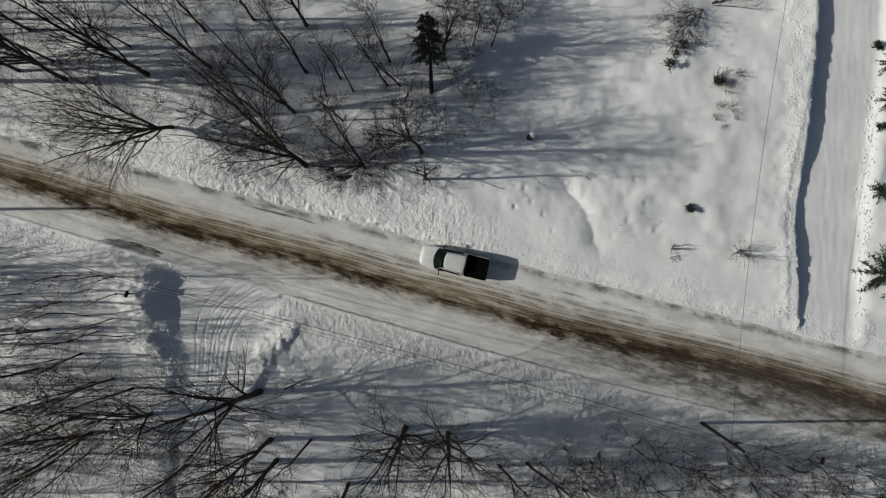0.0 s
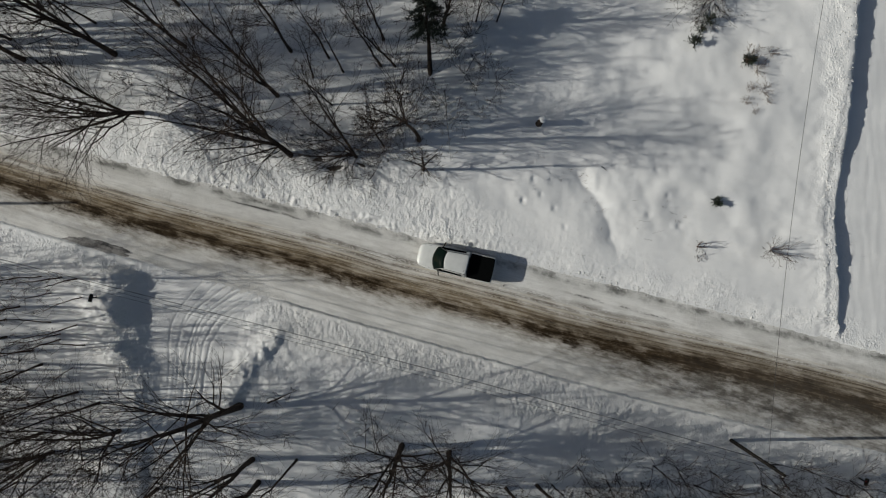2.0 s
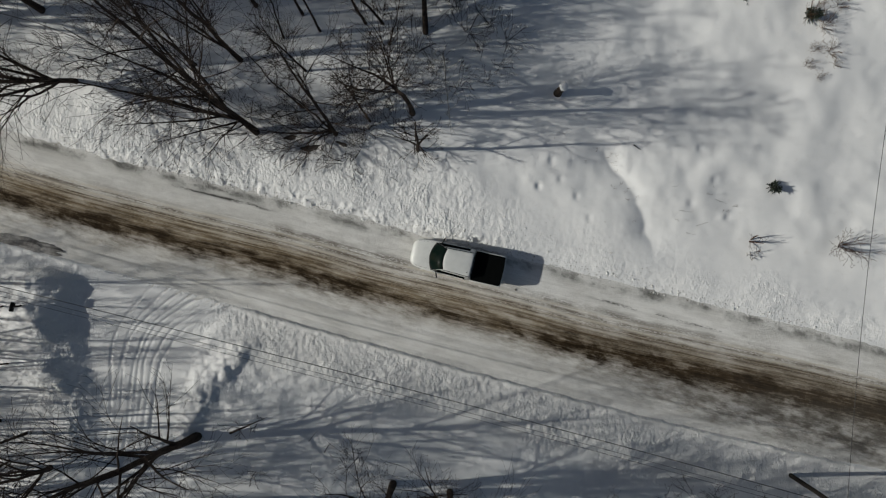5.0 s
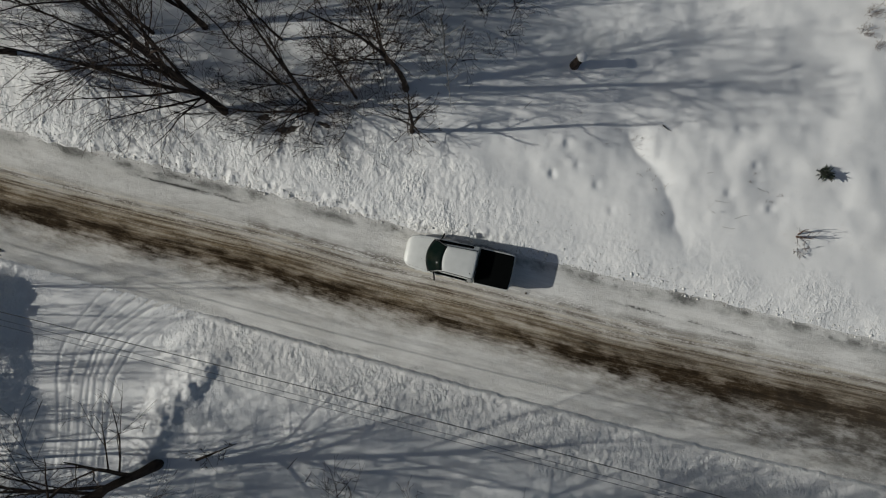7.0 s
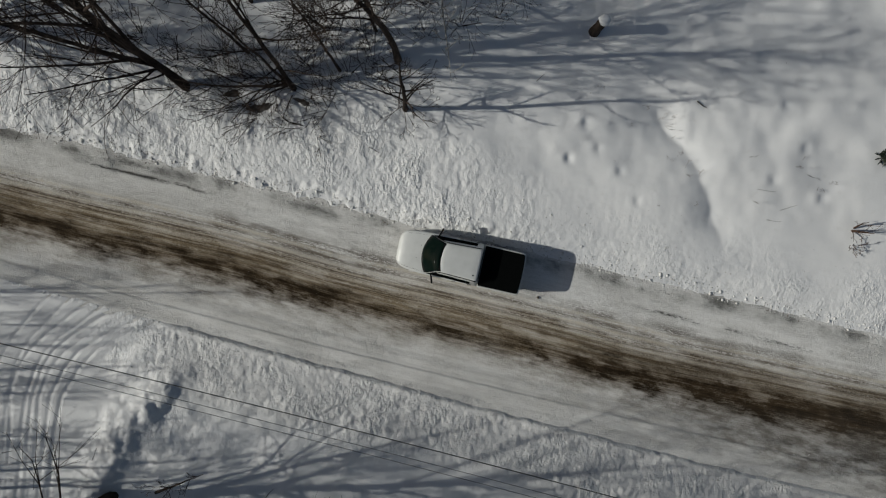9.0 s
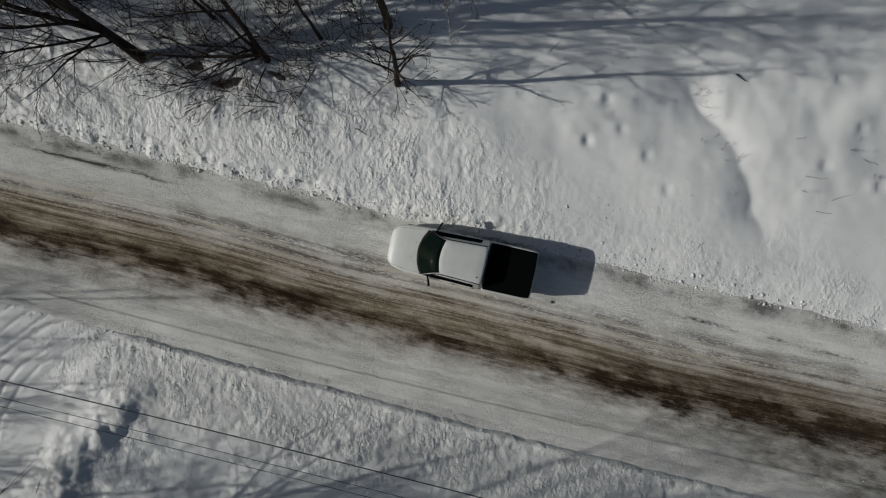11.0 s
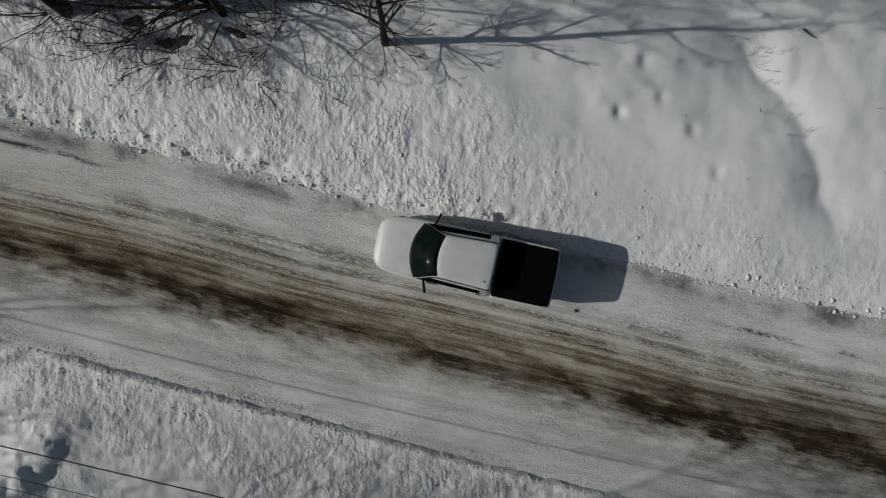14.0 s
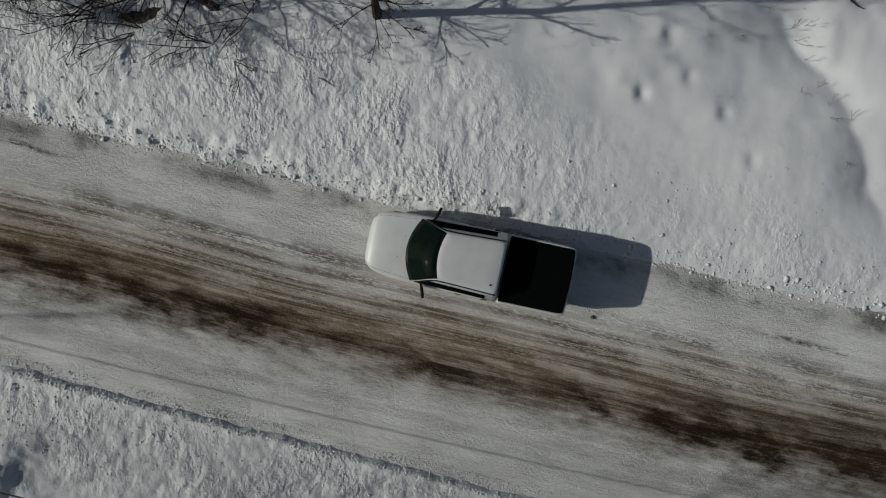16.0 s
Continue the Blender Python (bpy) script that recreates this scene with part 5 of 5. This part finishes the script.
    for face in cover.data.polygons:
        face.use_smooth = False
    for side in (-1, 1):
        part("cover_rail", box(1.66, 0.035, 0.03, (-1.94, side * 0.945, 1.345), 0.01), PAINT, cover, "white rail")
    return truck


pickup().matrix_basis = pose(0.95, -1.075, 0.0, 0, 0, 166.7)


# ---- along the road ----
def utility_pole(plain=False):
    root = tagged(new("utility_pole"), "plain weathered wooden utility pole" if plain else "weathered wooden utility pole with a side bracket", "pole", "utility poles")
    s = np.linspace(0, 1, 6)
    part("pole", tube([(0, 0, -0.5 + 8.7 * q) for q in s], 0.155 - 0.05 * s, 12), POLEWOOD, root)
    if plain:
        return root
    for y, z in ((-0.14, 8.05), (0.14, 8.15)):
        part("insulator", tube([(0, y, z - 0.12), (0, y, z), (0, y, z + 0.07)], [0.03, 0.05, 0.02], 8), STEEL, root, "grey insulator")
    bracket = part("service_bracket", tube([(0.08, 0, 5.9), (0.5, 0.12, 6.0), (0.95, 0.22, 6.0)], [0.06, 0.05, 0.04], 8), TRIM, root, "black side bracket")
    part("brace", tube([(0.1, 0, 5.45), (0.6, 0.14, 5.98)], [0.02, 0.02], 6), STEEL, bracket)
    part("cable_clamp", box(0.16, 0.14, 0.3, (0.13, 0.05, 6.6), 0.03), TRIM, root)
    return root


pole_r = utility_pole()
pole_r.matrix_basis = pose(22.3, -14.9, ground_z(22.3, -14.9), 0, 0, -14)
utility_pole(True).matrix_basis = pose(-44.7, 3.4, ground_z(-44.7, 3.4))


def cable(name, label, a, b, sag, radius):
    s = np.linspace(0, 1, 40)
    a, b = np.array(a, float), np.array(b, float)
    pts = a + (b - a) * s[:, None]
    pts[:, 2] -= sag * 4 * s * (1 - s)
    ob = new(name, mesh_of(name, *join_tubes([([pts], [s * 0 + radius], 6)]), WIRE))
    tagged(ob, label, "cable", "overhead cables")


cable("overhead_cable", "thick black cable strung along the road", (22.3, -14.65, 6.3), (-44.7, 2.8, 6.2), 1.9, 0.021)
cable("overhead_cable", "thin power line strung along the road", (22.3, -15.0, 7.6), (-44.7, 2.6, 6.9), 1.3, 0.011)
cable("overhead_cable", "thin power line strung along the road", (22.3, -14.8, 7.5), (-44.7, 2.85, 6.8), 1.35, 0.011)
cable("overhead_cable", "thick black cable strung along the road", (22.3, -14.7, 6.1), (90, -34, 6.1), 2.0, 0.021)
cable("service_cable", "thin service cable crossing over the road", (22.2, -14.8, 6.4), (27.34, 32.0, 9.6), 1.65, 0.016)


def post_box(label, tall):
    root = tagged(new("mailbox"), label, "mailbox")
    part("post", box(0.10, 0.10, tall + 0.3, (0, 0, tall / 2 - 0.15), 0.008), POLEWOOD, root)
    n = 8
    prof = [(-0.11, 0), (0.11, 0)] + [(0.11 * math.cos(a), 0.12 + 0.11 * math.sin(a)) for a in np.linspace(0, math.pi, n)]
    rings = [[(x, y, tall + z) for y, z in prof] for x in (-0.27, 0.27)]
    shell = part("box", loft(rings), TRIM, root, "dark metal box")
    part("door", box(0.012, 0.2, 0.2, (0.28, 0, tall + 0.10), 0.004), TRIM, shell)
    part("flag", box(0.12, 0.008, 0.05, (0.05, 0.125, tall + 0.2), 0.002), RED_LENS, shell, "red signal flag")
    return root


post_box("dark mailbox on a wooden post by the snowbank", 0.85).matrix_basis = pose(-26.2, -3.7, ground_z(-26.2, -3.7), 0, 0, 75)
post_box("dark mailbox on a wooden post beside the road", 0.85).matrix_basis = pose(32.1, -17.8, ground_z(32.1, -17.8), 0, 0, 75)


def lump(rng, size, flat=0.7, sides=None):
    """A rough rounded lump."""
    bm = bmesh.new()
    bmesh.ops.create_icosphere(bm, subdivisions=2, radius=size)
    for v in bm.verts:
        k = 1 + 0.28 * noise.noise(v.co / size * 1.3 + Vector((rng.random() * 0, size * 91, 3)))
        v.co = Vector((v.co.x * k, v.co.y * k, v.co.z * k * flat))
    for face in bm.faces:
        face.smooth = True
    return bm


# broken trunk with a snow cap
snag = tagged(new("tree_stump"), "broken tree stump capped with snow", "stump")
part("stump", tube([(0, 0, -0.3), (0.0, 0.02, 0.4), (0.03, 0, 1.0), (0.02, 0.03, 1.6)], [0.30, 0.24, 0.22, 0.21], 12), BARK, snag)
cap = lump(random.Random(3), 0.27, 0.55)
cap.transform(Matrix.Translation((0.08, 0.03, 1.66)))
part("snow_cap", cap, SNOW, snag, "rounded snow cap")
snag.matrix_basis = pose(7.45, 9.52, ground_z(7.45, 9.52))

# low heap of dirty ice at the mouth of the lower drive
heap = bmesh.new()
bmesh.ops.create_icosphere(heap, subdivisions=4, radius=1.0)
for v in heap.verts:
    k = 1 + 0.45 * noise.noise(v.co * 2.3 + Vector((4.0, 1.0, 3.0))) + 0.22 * noise.noise(v.co * 7.0)
    v.co = Vector((v.co.x * k * 2.3, v.co.y * k * 0.42, v.co.z * k * 0.11))
hm = bpy.data.meshes.new("dirty_mound")
heap.to_mesh(hm)
heap.free()
hm.materials.append(DIRTY_ICE)
tagged(new("dirty_mound", hm), "low heap of dark dirty ice at the drive", "heap").matrix_basis = pose(-26.6, 0.15, 0.02, 0, 0, -14)


# bare earth showing in hollows under the brush: ragged patches that lie on the slope
def bare_earth(x, y, w, d, turn, seed):
    r = np.random.default_rng(seed)
    ca, sa = math.cos(radians(turn)), math.sin(radians(turn))
    phase = r.random(4) * 6.283
    bm = bmesh.new()
    loops = []
    for k, share in enumerate((1.0, 0.8, 0.5, 0.2)):
        loop = []
        for a in np.linspace(0, 2 * math.pi, 40, endpoint=False):
            q = share * (1 + 0.16 * math.sin(2 * a + phase[0]) + 0.13 * math.sin(3 * a + phase[1]) + 0.09 * math.sin(7 * a + phase[2]) + 0.07 * math.sin(13 * a + phase[3]))
            px, py = w * q * math.cos(a), d * q * math.sin(a)
            gx, gy = x + px * ca - py * sa, y + px * sa + py * ca
            loop.append(bm.verts.new((gx - x, gy - y, float(relief(np.array([gx]), np.array([gy]))[0]) - ground_z(x, y) + (-0.03 if k == 0 else 0.012 + 0.01 * r.random()))))
        loops.append(loop)
    for one, two in zip(loops, loops[1:]):
        for i in range(40):
            bm.faces.new((one[i], one[(i + 1) % 40], two[(i + 1) % 40], two[i]))
    bm.faces.new(loops[-1])
    me = bpy.data.meshes.new("bare_earth")
    bm.to_mesh(me)
    bm.free()
    me.materials.append(EARTH)
    tagged(new("bare_earth", me), "dark bare earth in a hollow of the snow", "earth", "earth patches").matrix_basis = pose(x, y, ground_z(x, y))


for n, (x, y, w, d, turn) in enumerate(((-8.25, 6.15, 0.62, 0.26, 8), (-6.2, 6.35, 0.40, 0.15, -20), (-9.5, 6.8, 0.45, 0.18, 15))):
    bare_earth(x, y, w, d, turn, 60 + n)


# a dark crumb of ice on the road behind the truck
crumb_bm = lump(random.Random(5), 0.06, 0.7)
cm = bpy.data.meshes.new("ice_chunk")
crumb_bm.to_mesh(cm)
crumb_bm.free()
cm.materials.append(SOIL)
tagged(new("ice_chunk", cm), "dark chunk of dirty ice on the road", "ice").matrix_basis = pose(4.77, -2.94, 0.03)


# fallen sticks on the snow
def stick(points, radius, label):
    ob = new("fallen_stick", mesh_of("fallen_stick", *join_tubes([([points], [np.linspace(radius, radius * 0.4, len(points))], 6)]), BARK))
    return tagged(ob, label, "stick", "fallen sticks")


rng = random.Random(12)
for x, y, length, turn, r in ((12.45, 6.05, 0.55, -35, 0.03), (15.5, 2.0, 0.9, -8, 0.008), (16.6, 1.2, 0.8, 20, 0.008), (17.8, 2.6, 0.7, -20, 0.01), (15.9, 0.6, 0.7, -10, 0.008),
                              (14.8, 3.6, 0.4, 5, 0.008), (4.9, 7.4, 0.6, 40, 0.012), (-10.0, 3.9, 0.5, 60, 0.012), (-2.9, 4.1, 0.55, -30, 0.014), (-16.2, -10.0, 0.6, 70, 0.012), (-8.2, -12.2, 0.9, 50, 0.02), (-7.3, -12.9, 0.8, 60, 0.02)):
    c, s = math.cos(radians(turn)), math.sin(radians(turn))
    line = [(x + c * d * length + rng.uniform(-0.03, 0.03), y + s * d * length + rng.uniform(-0.03, 0.03)) for d in (-0.5, -0.17, 0.17, 0.5)]
    stick(np.array([(a, b, ground_z(a, b) + r * 0.8 + 0.005) for a, b in line]), r, "dark fallen stick lying on the snow")


# ---- loose snow thrown by the plough ----
def clods(name, label, spots, material, tiny=False):
    """Many small uneven lumps as one mesh."""
    r = np.random.default_rng(77)
    bm = bmesh.new()
    if tiny:
        bmesh.ops.create_cone(bm, cap_ends=False, segments=4, radius1=1, radius2=0, depth=1, matrix=Matrix.Translation((0, 0, 0.5)))
    else:
        bmesh.ops.create_icosphere(bm, subdivisions=1, radius=1)
    v0 = np.array([v.co[:] for v in bm.verts])
    f0 = [[v.index for v in f.verts] for f in bm.faces]
    bm.free()
    vs, fs = [], []
    for i, (x, y, z, s) in enumerate(spots):
        v = v0 * (1 + r.normal(0, 0.22, (len(v0), 1))) * s * np.array([1, 1, 0.75]) * (1 + r.normal(0, 0.2, (1, 3)))
        a = r.random() * 6.283
        v[:, 0], v[:, 1] = v[:, 0] * math.cos(a) - v[:, 1] * math.sin(a), v[:, 0] * math.sin(a) + v[:, 1] * math.cos(a)
        vs.append(v + np.array([x, y, z]))
        fs.extend([[k + i * len(v0) for k in q] for q in f0])
    tagged(new(name, mesh_of(name, np.concatenate(vs), fs, material, not tiny)), label, "snow", kind="stuff")


def strewn(count, x0, x1, edge, sign, d0, d1, power, small, large, seed, seat=0.22):
    r = np.random.default_rng(seed)
    x = r.uniform(x0, x1, count)
    d = d0 + (d1 - d0) * r.random(count) ** power
    y = edge(x) + sign * d
    s = small + (large - small) * r.random(count) ** 3
    return np.stack([x, y, np.maximum(relief(x, y), 0.0) - s * seat, s], 1)


clods("snow_clods", "white clods of ploughed snow along the banks",
      np.concatenate([strewn(1500, -30, 36, upper_edge, 1, -0.02, 0.8, 1.4, 0.012, 0.05, 1), strewn(900, -24, 24, upper_edge, 1, -0.05, 0.6, 1.0, 0.02, 0.06, 41), strewn(1200, -15, 26, lower_edge, -1, -0.12, 0.3, 1.0, 0.012, 0.04, 2), strewn(3200, -15, 20, lower_edge, -1, 0.2, 2.6, 1.4, 0.012, 0.045, 22), strewn(260, -16, 18, lower_edge, 1, 0.2, 2.4, 1.3, 0.010, 0.028, 23),
                      strewn(500, -20, 20, upper_edge, 1, 0.5, 4.0, 1.2, 0.012, 0.035, 8), strewn(210, -26, 24, upper_edge, 1, 0.0, 0.6, 1.1, 0.035, 0.09, 51, -0.1),
                      strewn(170, -24, 14, upper_edge, 1, 0.4, 2.6, 1.5, 0.03, 0.06, 52, 0.0), strewn(90, -14, 20, lower_edge, -1, 0.1, 1.6, 1.4, 0.03, 0.06, 53, 0.0)]), CLOD)
_ey = np.random.default_rng(5).uniform(-7, 22, 320)
_ex = along(_ey, [-7.5, -2.8, 2.0, 6.9, 11.7, 16.6, 21.5], [30.7, 30.4, 30.1, 30.8, 31.3, 31.8, 32.0]) - np.abs(np.random.default_rng(6).normal(0, 0.7, 320))
_es = np.random.default_rng(7).uniform(0.02, 0.07, 320)
_fy = np.random.default_rng(15).uniform(-6, 14, 220)
_fx = along(_fy, [-6, -2.4, 1.05, 3.9, 6.1, 9.2, 14], [35.7, 35.86, 36.24, 36.14, 36.23, 36.62, 37.1]) + np.random.default_rng(16).normal(0, 0.25, 220)
_fs = np.random.default_rng(17).uniform(0.03, 0.10, 220)
clods("bank_clods", "row of broken snow lumps beyond the drive", np.stack([_fx, _fy, relief(_fx, _fy) + 0.03, _fs], 1), CLOD)
clods("bank_clods", "lumpy clods of snow on the drive's bank", np.stack([_ex, _ey, relief(_ex, _ey) + 0.01, _es], 1), CLOD)
clods("plough_crumbs", "grey snow crumbs along the lower road edge", strewn(14000, -12.6, 26, lower_edge, -1, -0.26, 0.30, 0.9, 0.012, 0.045, 24), CRUMB, True)
clods("road_grit", "dark crumbs of grit and ice on the road",
      np.concatenate([strewn(700, -28, 34, upper_edge, -1, -0.35, 0.15, 1.0, 0.008, 0.032, 3), strewn(450, -26, -2, upper_edge, 1, -0.2, 0.3, 1.0, 0.008, 0.034, 31), strewn(60, -10, 14, dark_lane, 1, -1.5, 2.5, 1.0, 0.008, 0.03, 4)]), SOIL)
